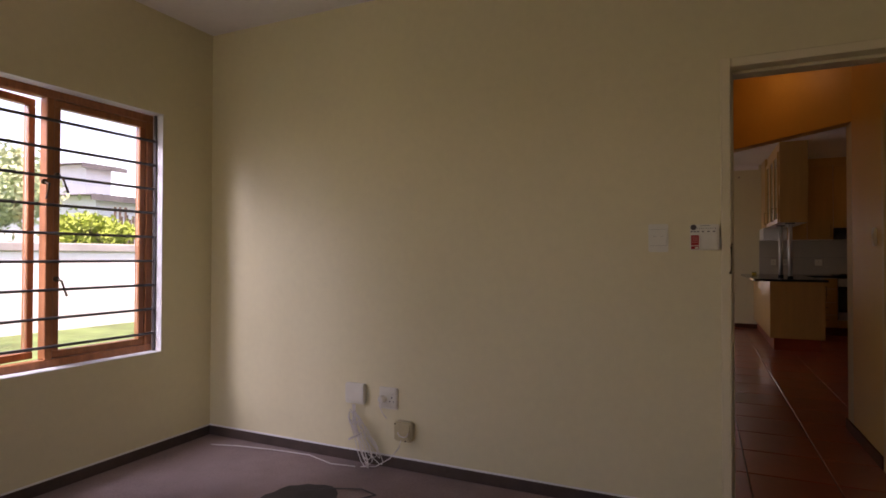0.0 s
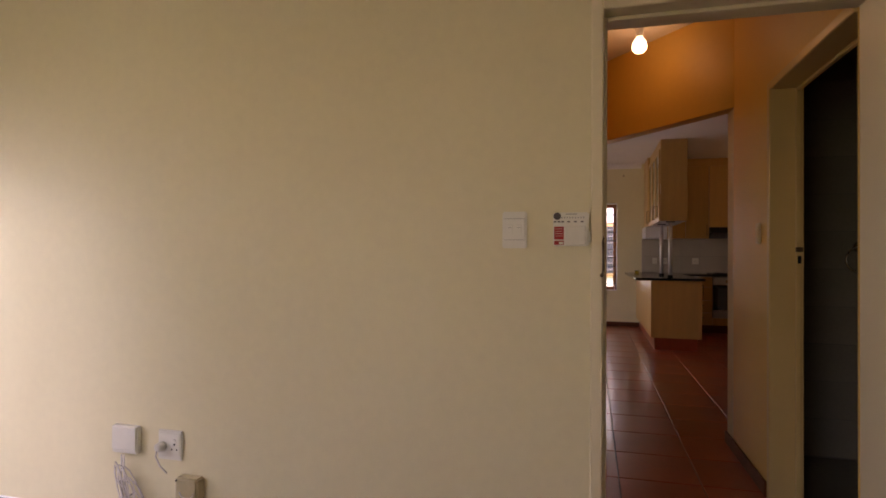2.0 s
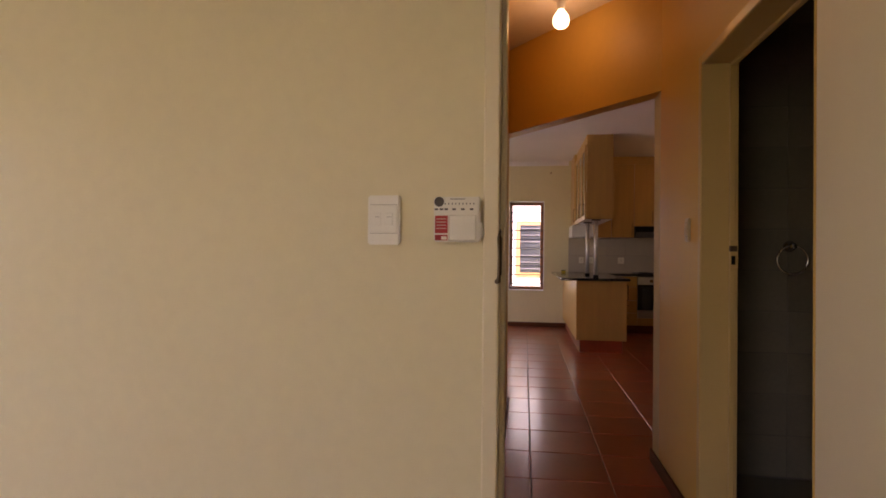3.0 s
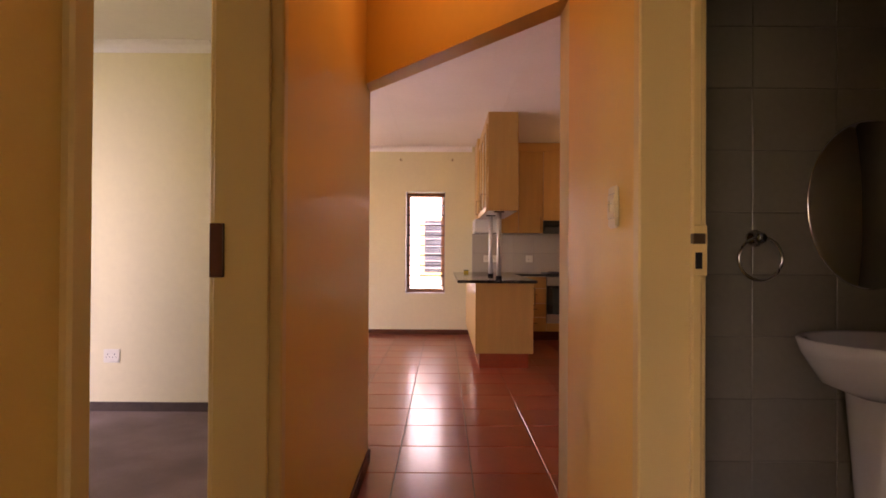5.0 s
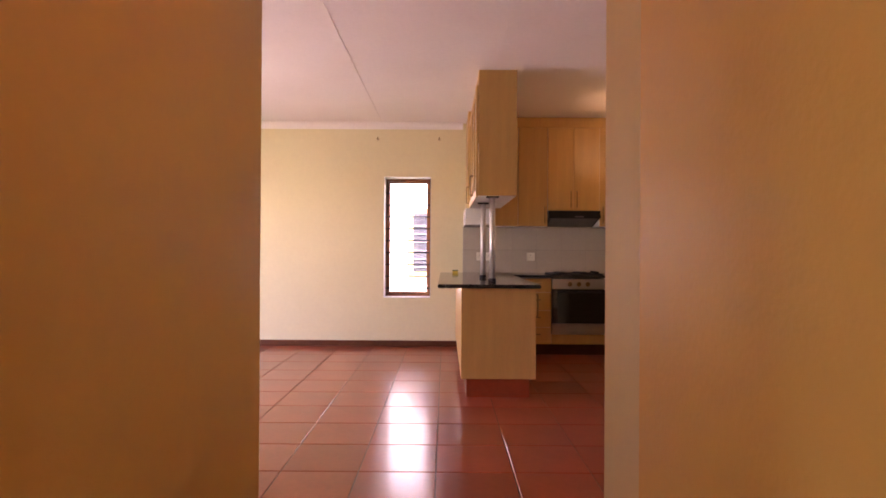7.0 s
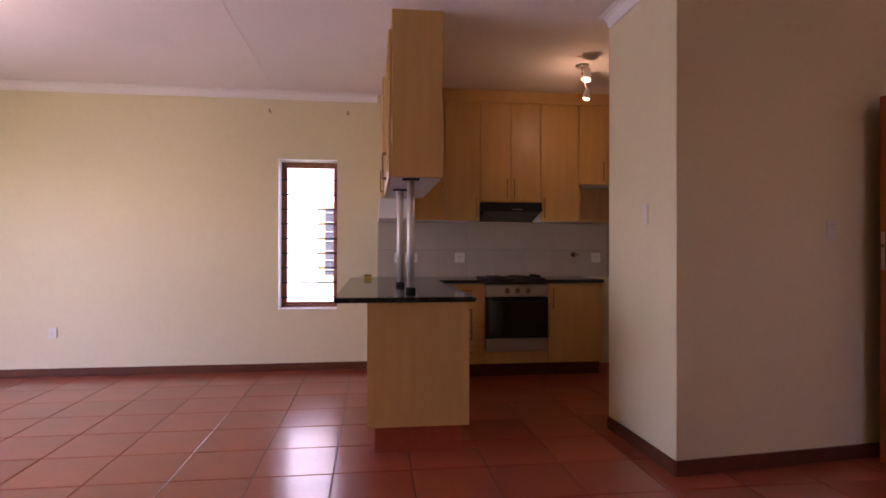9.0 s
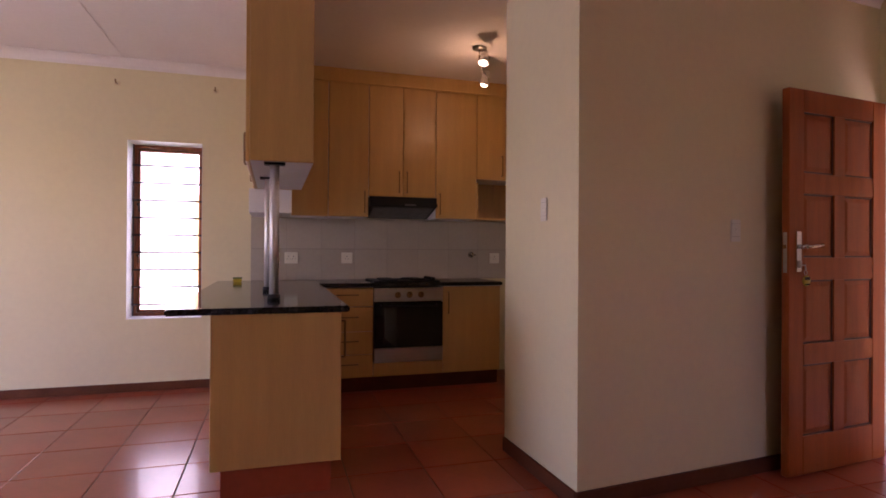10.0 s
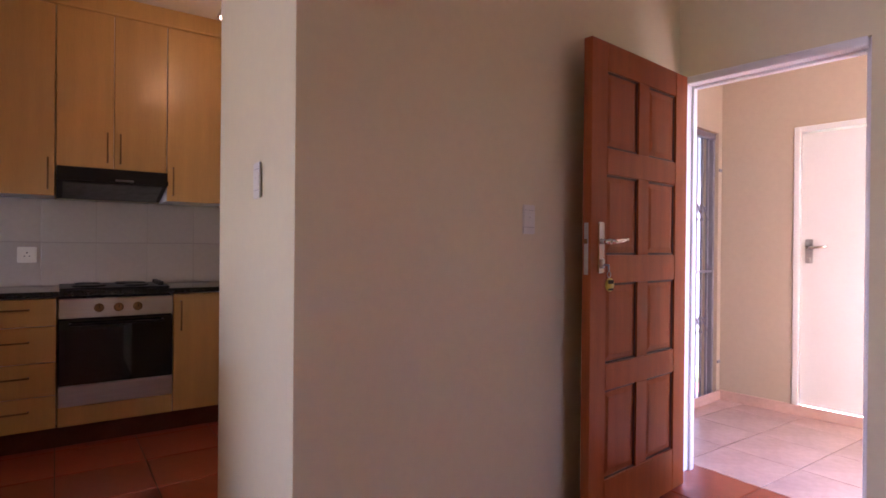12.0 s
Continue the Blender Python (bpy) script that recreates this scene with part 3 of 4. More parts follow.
# panelled entrance door, standing open along the wall
DOOR = ENTRY @ pose(2.022, -0.085, 0.012, 0, 0, 180.6)
door = thing("entrance_door", "open red-brown hardwood door with eight raised panels", "door", at=DOOR)
W_, H_, T_ = 0.813, 2.022, 0.042
RAILS = [(0.0, 0.20), (0.575, 0.685), (1.02, 1.14), (1.475, 1.585), (1.905, H_)]
STILES = [(0.0, 0.115), (0.362, 0.452), (0.698, W_)]
for a, b in STILES[::2]:
    part("stile", box(a, b, 0, T_, 0, H_, 0.003), MERANTI, door)
for a, b in RAILS:
    part("rail", box(0.115, 0.698, 0.0005, T_ - 0.0005, a, b, 0.002), MERANTI, door)
for (_, l), (h, _) in zip(RAILS, RAILS[1:]):
    part("muntin", box(0.362, 0.452, 0.001, T_ - 0.001, l, h, 0.002), MERANTI, door)
    for a, b in ((0.115, 0.362), (0.452, 0.698)):
        bm = box(a, b, 0.013, T_ - 0.013, l, h)
        m1, m2 = 0.014, 0.034
        for side, flat, proud in ((1, T_ - 0.013, T_ - 0.0085), (-1, 0.013, 0.0085)):
            out = [bm.verts.new((x, flat + side * 0.0005, z)) for x, z in ((a + m1, l + m1), (b - m1, l + m1), (b - m1, h - m1), (a + m1, h - m1))]
            inn = [bm.verts.new((x, proud, z)) for x, z in ((a + m2, l + m2), (b - m2, l + m2), (b - m2, h - m2), (a + m2, h - m2))]
            for k in range(4):
                bm.faces.new((out[k], out[(k + 1) % 4], inn[(k + 1) % 4], inn[k]))
            bm.faces.new(inn)
        bmesh.ops.recalc_face_normals(bm, faces=bm.faces)
        panel = part("panel", bm, MERANTI, door)
        # mouldings coloured dark for the shadow where each panel is recessed
        bm = bmesh.new()
        for side, y in ((1, T_ - 0.0125), (-1, 0.0085)):
            for p, q, r, s in ((a, b, l, l + 0.009), (a, b, h - 0.009, h), (a, a + 0.009, l, h), (b - 0.009, b, l, h)):
                box(p, q, y, y + 0.004, r, s, 0.001, bm)
        part("moulding", bm, MERANTI_SHADOW, panel, "moulding with the panel's shadow line in its colour")


def lever_lock(parent, x, z, y, out, point, plate_h=0.21, plate=CHROME, thin=0.021):
    """A long plate, a lever and a cylinder on a door's face; out: the way out of the face; point: the lever's way."""
    lock = part("lock_plate", box(x - thin, x + thin, min(y, y + out * 0.008), max(y, y + out * 0.008), z - plate_h / 2, z + plate_h / 2, 0.003, segments=2), plate, parent, "chrome lock plate")
    bm = turned([(0.011, 0), (0.011, out * 0.045)], (x, y + out * 0.008, z + 0.025), 12, axis="y")
    rod([(x, y + out * 0.05, z + 0.025), (x + point * 0.03, y + out * 0.055, z + 0.025), (x + point * 0.075, y + out * 0.053, z + 0.03), (x + point * 0.12, y + out * 0.05, z + 0.034)], 0.0095, 10, bm)
    part("lever", bm, CHROME, lock)
    part("cylinder", box(x - 0.01, x + 0.01, min(y, y + out * 0.018), max(y, y + out * 0.018), z - 0.085, z - 0.045, 0.004), STEEL, lock)
    return lock


lever_lock(door, 0.745, 1.17, T_, 1, -1)
part("lock_edge", box(W_, W_ + 0.002, 0.011, 0.031, 1.06, 1.27, 0.001), STEEL, door, "steel lock face in the door's edge")
part("latch", box(W_, W_ + 0.012, 0.014, 0.028, 1.185, 1.205, 0.002), BRASS, door)
bm = rod([(0.745, T_ + 0.018, 1.10), (0.745, T_ + 0.04, 1.10), (0.745, T_ + 0.042, 1.075)], 0.004, 6)
rod([(0.745 + 0.012 * math.cos(a), T_ + 0.042, 1.062 + 0.012 * math.sin(a)) for a in np.linspace(0, math.tau, 13)[:-1]], 0.0016, 5, bm, True)
part("key", bm, STEEL, door, "steel key in the lock")
bm = turned([(0.0, -0.004), (0.026, -0.004), (0.028, 0), (0.026, 0.004), (0.0, 0.004)], (0.742, T_ + 0.044, 1.02), 18, axis="y")
tag_ = part("key_tag", bm, YELLOW, door, "round yellow and black key tag")
part("tag_mark", box(0.722, 0.762, T_ + 0.0485, T_ + 0.0495, 1.024, 1.040, 0.001), BLACK, tag_)
part("tag_edge", box(0.724, 0.760, T_ + 0.0485, T_ + 0.0495, 0.998, 1.006, 0.001), BLACK, tag_)
for z in (0.25, 1.0, 1.75):
    part("hinge", rod([(-0.004, -0.004, z - 0.05), (-0.004, -0.004, z + 0.05)], 0.007, 8), BRASS, door)

wd = thing("porch_inner_door", "closed flush white door with a steel lever lock", "door", at=ENTRY @ pose(3.85, -0.072, 0.075, 0, 0, -90))
part("leaf", box(0, 0.746, 0, 0.04, 0, 1.935, 0.003), WHITE_PAINT, wd)
lever_lock(wd, 0.052, 1.098, 0, -1, 1, 0.17, STEEL, 0.024)

# folding trellis gate
GATE = ENTRY @ pose(2.86, 0.50, 0, 0, 0, 0)
gate = thing("trellis_gate", "grey steel folding security gate, closed across the porch opening", "gate", at=GATE)
gw, gh = 0.915, 2.085
bm = box(0.002, gw - 0.002, 0, 0.05, gh - 0.045, gh, 0.004)
part("top_track", bm, GATE_GREY, gate)
part("bottom_track", box(0.002, gw - 0.002, 0.005, 0.045, 0.0, 0.022, 0.003), GATE_GREY, gate)
for a in (0.002, gw - 0.032):
    part("side_channel", box(a, a + 0.03, 0.005, 0.045, 0.022, gh - 0.045, 0.003), GATE_GREY, gate)
UPR = [0.09 + k * 0.092 for k in range(9)]
for x in UPR:
    part("upright", box(x - 0.008, x + 0.008, 0.016, 0.034, 0.024, gh - 0.047, 0.002), GATE_GREY, gate)
for z in (0.60, 1.46):
    for k, x in enumerate(UPR[:-1]):
        for s in (1, -1):
            bm = rod([(x, 0.025 + s * 0.011, z - s * 0.055), (x + 0.092, 0.025 + s * 0.011, z + s * 0.055)], 0.0055, 5)
            part("lattice_strap", bm, GATE_GREY, gate)
        for dz in (0.055, -0.055):
            turned([(0.008, -0.016), (0.008, 0.016)], (x, 0.025, z + dz), 8, bm := bmesh.new(), "y")
            part("rivet", bm, GATE_GREY, gate)
part("lock_bar", box(0.03, gw - 0.03, 0.01, 0.016, 1.00, 1.018, 0.002), GATE_GREY, gate)
for z in (0.30, 1.80):
    part("wall_lug", box(gw - 0.002, gw + 0.05, -0.03, -0.021, z - 0.012, z + 0.012, 0.003), GATE_GREY, gate)


# ---- switches and sockets ----
def switch_plate(name, label, at, w=0.075, h=0.118, rockers=2, mat=PLASTIC):
    """A wall switch: local x along the wall, y into the room (negative), z up from its middle."""
    s = thing(name, label, "light switch", at=at)
    part("plate", box(-w / 2, w / 2, -0.011, -0.0005, -h / 2, h / 2, 0.004, segments=2), mat, s)
    part("rocker_panel", box(-w * 0.42, w * 0.42, -0.014, -0.011, -h * 0.26, h * 0.3, 0.002), mat, s)
    for k in range(rockers):
        x = (k - (rockers - 1) / 2) * w * 0.36
        part("rocker", box(x - w * 0.11, x + w * 0.11, -0.0158, -0.014, -0.015, 0.018, 0.002), mat, s)
        part("rocker_mark", box(x - w * 0.07, x + w * 0.07, -0.0161, -0.0157, 0.007, 0.0085), PALE_MARK, s)
    for z in (-h * 0.27, h * 0.31):
        part("seam", box(-w * 0.42, w * 0.42, -0.0118, -0.0108, z - 0.0006, z + 0.0006), PALE_MARK, s)
    return s


def socket(name, label, at, w=0.1, h=0.1, pins=((0.015, -0.005),), toggle=True):
    s = thing(name, label, "power socket", at=at)
    part("plate", box(-w / 2, w / 2, -0.012, -0.0005, -h / 2, h / 2, 0.004, segments=2), PLASTIC, s)
    part("face", box(-w * 0.42, w * 0.42, -0.0145, -0.012, -h * 0.40, h * 0.40, 0.002), PLASTIC, s)
    for cx, cz in pins:
        for dx, dz, r in ((0, 0.013, 0.0045), (-0.012, -0.008, 0.0035), (0.012, -0.008, 0.0035)):
            part("pin_hole", turned([(r, -0.0149), (r, -0.0140)], (cx + dx, 0, cz + dz), 10, axis="y"), BLACK, s)
        if toggle:
            part("toggle", box(cx - 0.008, cx + 0.008, -0.019, -0.0145, cz + 0.024, cz + 0.036, 0.002), PLASTIC, s)
    return s


switch_plate("light_switch", "white two-gang switch on the bedroom wall", pose(-0.139, 1.966, 1.268), 0.086, 0.128)
switch_plate("light_switch", "white two-gang switch beside the bathroom door", pose(0.961, 3.222, 1.302, 0, 0, -90), 0.062, 0.108, mat=PLASTIC_CREAM)
switch_plate("light_switch", "flat white switch on the standing-out wall's end", pose(2.449, 7.335, 1.389, 0, 0, -90) @ Matrix.Diagonal((1, 0.5, 1, 1)), 0.072, 0.118, 1)
switch_plate("light_switch", "white switch beside the entrance door", ENTRY @ pose(0.985, -0.0005, 1.29) @ Matrix.Diagonal((1, 0.6, 1, 1)), 0.072, 0.115, 1)
socket("power_socket", "white double power socket on the second bedroom's wall", pose(-1.92, 5.899, 0.41), 0.12, 0.1, ((-0.024, 0), (0.024, 0)))
socket("power_socket", "white power socket low on the living room wall", pose(-2.067, 9.892, 0.402), 0.075, 0.105, ((0, 0),))
for x, w, label in ((1.138, 0.075, "grey-lit single socket on the splashback"), (1.273, 0.115, "white double socket on the splashback"), (1.763, 0.1, "white socket on the splashback"), (3.208, 0.1, "white socket on the splashback")):
    socket("power_socket", label, pose(x, 9.882, 1.105), w, 0.1, ((-0.022, 0), (0.022, 0)) if w > 0.11 else ((0, 0),))
socket("power_socket", "white power socket holding a plug low on the bedroom wall", pose(-1.558, 1.966, 0.386), 0.118, 0.122, ((0.024, -0.008),))
plug = thing("power_plug", "white round plug pushed into the bedroom socket", "plug", at=(-1.588, 1.95, 0.382))
bm = turned([(0.02, -0.002), (0.021, -0.012), (0.017, -0.03), (0.009, -0.036)], (0, 0, 0), 16, axis="y")
part("body", bm, PLASTIC, plug)
part("flex", rod([(0, -0.03, 0.0), (0.0, -0.04, -0.03), (0.012, -0.03, -0.07), (0.03, -0.012, -0.105)], 0.0032, 6), CORD, plug)

box_ = thing("junction_box", "white plastic telephone junction box on the bedroom wall", "junction box", at=pose(-1.772, 1.966, 0.394))
part("body", box(-0.064, 0.064, -0.028, -0.0005, -0.058, 0.058, 0.005, segments=2), PLASTIC, box_)
part("lid", box(-0.061, 0.061, -0.032, -0.028, -0.04, 0.055, 0.003), PLASTIC, box_)

trafo = thing("transformer", "yellowed square plug-in transformer box low on the bedroom wall", "transformer", at=pose(-1.446, 1.966, 0.222))
part("body", box(-0.053, 0.053, -0.052, -0.0005, -0.053, 0.053, 0.008, segments=2), PLASTIC_OLD, trafo)
bm = rod([(0.032 * math.cos(a) + 0.005, -0.0535, 0.024 * math.sin(a) - 0.002) for a in np.linspace(math.pi, math.tau, 9)], 0.003, 6)
part("flex_loop", bm, CORD, trafo)
for x, z in ((-0.044, 0.042), (0.02, -0.046)):
    part("screw", turned([(0.004, -0.0545), (0.004, -0.051)], (x, 0, z), 8, axis="y"), BLACK, trafo)

rng = random.Random(5)
coil = thing("cable_coil", "tied bundle of white telephone cable hanging to the floor", "cable", at=(-1.72, 1.94, 0.0))
for k in range(7):
    pts = []
    c, tilt = Vector((rng.uniform(0.0, 0.05), -0.012 - 0.008 * k, 0.155)), rng.uniform(0.22, 0.85)
    rw, rh = rng.uniform(0.02, 0.062), rng.uniform(0.10, 0.175)
    for a in np.linspace(0, math.tau, 17)[:-1]:
        pinch = 0.45 + 0.55 * abs(math.sin(a))
        p = Vector((rw * math.cos(a) * pinch, 0.008 * math.sin(2 * a + k), rh * math.sin(a)))
        x = p.x * math.cos(tilt) - p.z * math.sin(tilt)
        pts.append((c.x + x, c.y + p.y, max(0.008, c.z + p.x * math.sin(tilt) + p.z * math.cos(tilt))))
    part("loop", rod(pts, 0.0026, 6, closed=True), CORD, coil)
bm = rod([(0.03 * math.cos(a) - 0.012, -0.05 + 0.05 * math.sin(a), 0.17 + 0.014 * math.cos(a)) for a in np.linspace(0, math.tau, 13)[:-1]], 0.0042, 6, closed=True)
part("tie", bm, CORD, coil)
for s in (-0.006, 0.006):
    part("lead", rod([(-0.05 + s, -0.01, 0.335), (-0.045 + s, -0.015, 0.28), (-0.04 + s * 2, -0.02, 0.22), (-0.01 + s * 2, -0.03, 0.16)], 0.0038, 6), CORD, coil)
part("lead", rod([(0.262, -0.02, 0.172), (0.25, -0.02, 0.13), (0.20, -0.03, 0.07), (0.12, -0.05, 0.02), (0.03, -0.06, 0.009)], 0.003, 6), CORD, coil)
part("floor_lead", rod([(0.0, -0.07, 0.009), (-0.15, -0.09, 0.008), (-0.35, -0.03, 0.008), (-0.6, -0.05, 0.008), (-0.85, -0.09, 0.008), (-1.02, -0.14, 0.008)], 0.003, 6), CORD, coil)
cord = thing("dark_cable", "thin dark cable lying on the carpet", "cable", at=(-1.62, 1.6, 0.0))
part("run", rod([(-0.16, -0.12, 0.008), (-0.05, -0.03, 0.008), (0.1, 0.03, 0.008), (0.2, 0.0, 0.008), (0.14, -0.09, 0.008), (0.05, -0.2, 0.008)], 0.0035, 6), DARK_CORD, cord)
# a stained patch of carpet
bm, ring = bmesh.new(), []
for k in range(28):
    a = k * math.tau / 28
    r = 1 + 0.22 * noise.noise((2 * math.cos(a), 2 * math.sin(a), 3.1)) + 0.1 * noise.noise((7 * math.cos(a), 7 * math.sin(a), 1))
    ring.append(bm.verts.new((-1.72 + 0.2 * r * math.cos(a), 1.37 + 0.22 * r * math.sin(a), 0.0085)))
bm.faces.new(ring)
structure("floor_stain", bm, CARPET_DIRT, "dark stained patch in the bedroom carpet", "stain")

alarm = thing("alarm_keypad", "white alarm keypad with a red label and a row of marks", "alarm keypad", at=pose(0.048, 1.966, 1.268))
part("body", box(-0.054, 0.064, -0.026, -0.0005, -0.056, 0.058, 0.004, segments=2), PLASTIC, alarm)
flap = part("flap", box(-0.014, 0.054, -0.031, -0.026, -0.053, 0.012, 0.003), PLASTIC, alarm, "white hinged keypad flap")
part("side_clip", box(0.064, 0.070, -0.02, -0.002, -0.045, -0.005, 0.002), PLASTIC, alarm)
part("badge", turned([(0.0125, -0.0268), (0.0125, -0.0255)], (-0.040, 0, 0.045), 16, axis="y"), GREY_MARK, alarm, "dark round badge")
lab = part("red_label", box(-0.050, -0.018, -0.0272, -0.0258, -0.034, 0.010), RED_LABEL, alarm, "red printed label")
for z in (0.002, -0.006, -0.014, -0.022):
    part("label_line", box(-0.046, -0.022, -0.0275, -0.027, z - 0.0006, z + 0.0006), PLASTIC, lab)
part("label_foot", box(-0.050, -0.018, -0.0272, -0.0258, -0.052, -0.038), RED_LABEL, alarm, "small red and white label")
part("label_patch", box(-0.034, -0.020, -0.0275, -0.027, -0.050, -0.042), PLASTIC, alarm)
part("print_line", box(-0.012, 0.026, -0.0266, -0.0256, 0.051, 0.0526), GREY_MARK, alarm)
for k in range(9):
    part("light_mark", box(-0.026 + 0.009 * k, -0.0235 + 0.009 * k, -0.0266, -0.0256, 0.038, 0.042), GREY_MARK, alarm)
for x in (-0.047, -0.034, -0.022, -0.002, 0.020, 0.042):
    part("print_mark", box(x - 0.0045, x + 0.0045, -0.0266, -0.0256, 0.024, 0.0285), GREY_MARK, alarm)

# ---- lamps ----
lampc = thing("corridor_lamp", "lit round bulb in a small white ceiling holder", "ceiling lamp", at=(0.425, 3.93, 0))
bm = turned([(0.055, CEIL - 0.001), (0.055, CEIL - 0.015), (0.03, CEIL - 0.03), (0.024, CEIL - 0.08), (0.02, CEIL - 0.085)], (0, 0, 0), 20)
part("holder", bm, WHITE_PAINT, lampc)
bm = turned([(0.018, 2.645), (0.03, 2.63), (0.045, 2.605), (0.05, 2.58), (0.045, 2.555), (0.03, 2.54), (0.0, 2.533)], (0, 0, 0), 20)
ob = part("bulb", bm, BULB, lampc, "lit warm globe bulb")
ob.visible_shadow = False

bowl = thing("living_room_lamp", "lit frosted glass bowl lamp held by a dark bronze cage", "ceiling lamp", at=Matrix.Translation((-1.745, 7.83, 0)) @ Matrix.Diagonal((0.92, 0.92, 1, 1)))
bm = turned([(0.172, 2.70), (0.164, 2.665), (0.138, 2.625), (0.095, 2.595), (0.05, 2.58), (0.0, 2.577)], (0, 0, 0), 32)
ob = part("bowl", bm, FROST, bowl, "lit frosted glass bowl")
ob.visible_shadow = False
part("rim", turned([(0.177, 2.695), (0.183, 2.70), (0.183, CEIL - 0.001), (0.12, CEIL - 0.001)], (0, 0, 0), 32), WHITE_PAINT, bowl)
for k in range(3):
    a = k * math.tau / 3 + 0.5
    c, s = math.cos(a), math.sin(a)
    pts = [(0.03 * c, 0.03 * s, 2.565), (0.1 * c, 0.1 * s, 2.588), (0.165 * c, 0.165 * s, 2.645), (0.2 * c, 0.2 * s, 2.69), (0.225 * c, 0.225 * s, 2.685), (0.218 * c, 0.218 * s, 2.66), (0.203 * c, 0.203 * s, 2.665)]
    part("arm", rod(pts, 0.006, 8), BRONZE, bowl, "dark bronze scrolled arm")
part("ring", rod([(0.155 * math.cos(a), 0.155 * math.sin(a), 2.632) for a in np.linspace(0, math.tau, 33)[:-1]], 0.005, 6, closed=True), BRONZE, bowl)
part("finial", turned([(0.035, 2.578), (0.03, 2.565), (0.012, 2.555), (0.016, 2.54), (0.008, 2.525), (0.0, 2.515)], (0, 0, 0), 16), BRONZE, bowl)

spot = thing("kitchen_lamp", "lit two-spot bar lamp on the kitchen ceiling", "ceiling lamp", at=(2.62, 8.75, 0))
part("rose", turned([(0.055, CEIL - 0.001), (0.055, CEIL - 0.012), (0.04, CEIL - 0.02)], (0, 0, 0), 20), STEEL, spot)
bm = rod([(0, 0, CEIL - 0.02), (0, 0, CEIL - 0.09)], 0.008, 8)
pts = [(0.1 * u + 0.03 * math.sin(6 * u), -0.12 + 0.24 * u, CEIL - 0.075 - 0.07 * u - 0.012 * math.cos(6 * u)) for u in np.linspace(0, 1, 13)]
rod(pts, 0.009, 8, bm)
part("bar", bm, CHROME, spot, "wavy chrome bar")
for (x, y, z), tilt in (((0.0, -0.11, 2.645), -12), ((0.10, 0.11, 2.565), 12)):
    bm = turned([(0.014, 0.03), (0.024, 0.02), (0.03, -0.03), (0.042, -0.075), (0.044, -0.08), (0.036, -0.078)], (0, 0, 0), 18)
    head = part("spot_head", bm, CHROME, spot, "chrome spot head")
    head.matrix_local = pose(x, y, z, tilt, 10, 0)
    bm = turned([(0.012, 0.0), (0.030, -0.035), (0.034, -0.065), (0.024, -0.09), (0.0, -0.098)], (0, 0, 0), 16)
    ob = part("spot_bulb", bm, BULB, head, "lit warm spot bulb")
    ob.visible_shadow = False


# ---- kitchen ----
def bar_handle(parent, a, b, out):
    """A bow handle between two points, standing out by the vector out."""
    a, b, out = Vector(a), Vector(b), Vector(out)
    return part("handle", rod([a, a + out, a + out + (b - a) * 0.02, b + out - (b - a) * 0.02, b + out, b], 0.005, 8), BRASS, parent, "dull bronze bar handle")


FRONT = 9.345
BACK = 9.892


def base_unit(name, label, x0, x1, doors=(), drawers=()):
    u = thing(name, label, "kitchen cabinet", "fitted base cabinets", at=(x0, FRONT, 0))
    w = x1 - x0
    part("body", box(0.001, w - 0.001, 0.02, BACK - FRONT - 0.012, 0.125, 0.872, 0.001), WHITE_BOARD, u)
    part("plinth", box(0.0, w, 0.06, 0.075, 0.0, 0.124), SKIRT, u, "dark red-brown plinth")
    for l, h in drawers:
        d = part("drawer_front", box(0.002, w - 0.002, 0, 0.018, l + 0.002, h - 0.002, 0.002), MAPLE, u)
        m = (l + h) / 2 + 0.02
        bar_handle(d, (w * 0.5 - 0.085, 0, m), (w * 0.5 + 0.085, 0, m), (0, -0.028, 0))
    for a, b, hx in doors:
        d = part("door", box(a + 0.002, b - 0.002, 0, 0.018, 0.127, 0.868, 0.002), MAPLE, u)
        bar_handle(d, (hx, 0, 0.64), (hx, 0, 0.82), (0, -0.028, 0))
    return u


base_unit("drawer_cabinet", "maple base cabinet with four drawers beside the oven", 1.49, 1.918, drawers=((0.126, 0.315), (0.315, 0.505), (0.505, 0.71), (0.71, 0.868)))
base_unit("base_cabinet", "maple base cabinet with one tall door beside the oven", 2.520, 3.05, doors=((0, 0.53, 0.045),))

oven = thing("built_in_oven", "steel built-in oven with a black glass door below the hob", "oven", at=(1.922, FRONT, 0))
part("body", box(0.004, 0.59, 0.02, 0.53, 0.24, 0.866, 0.002), BLACK, oven)
part("control_panel", box(0.003, 0.593, -0.012, 0.02, 0.748, 0.862, 0.003), STEEL, oven, "brushed steel control panel")
for x in (0.20, 0.30, 0.40):
    bm = turned([(0.026, -0.012), (0.026, -0.016), (0.021, -0.018), (0.019, -0.036), (0.016, -0.040)], (x, 0, 0.803), 18, axis="y")
    k_ = part("knob", bm, BRASS, oven, "round bronze-toned knob")
    part("knob_mark", box(x - 0.002, x + 0.002, -0.0415, -0.0395, 0.803, 0.82), BLACK, k_)
dr = part("oven_door", box(0.003, 0.593, -0.016, 0.02, 0.363, 0.742, 0.003), OVEN_GLASS, oven, "black glass oven door")
part("lower_trim", box(0.003, 0.593, -0.014, 0.02, 0.242, 0.359, 0.003), STEEL, oven, "brushed steel lower trim")
bar = rod([(0.06, -0.016, 0.715), (0.06, -0.05, 0.715), (0.07, -0.052, 0.715), (0.525, -0.052, 0.715), (0.535, -0.05, 0.715), (0.535, -0.016, 0.715)], 0.008, 8)
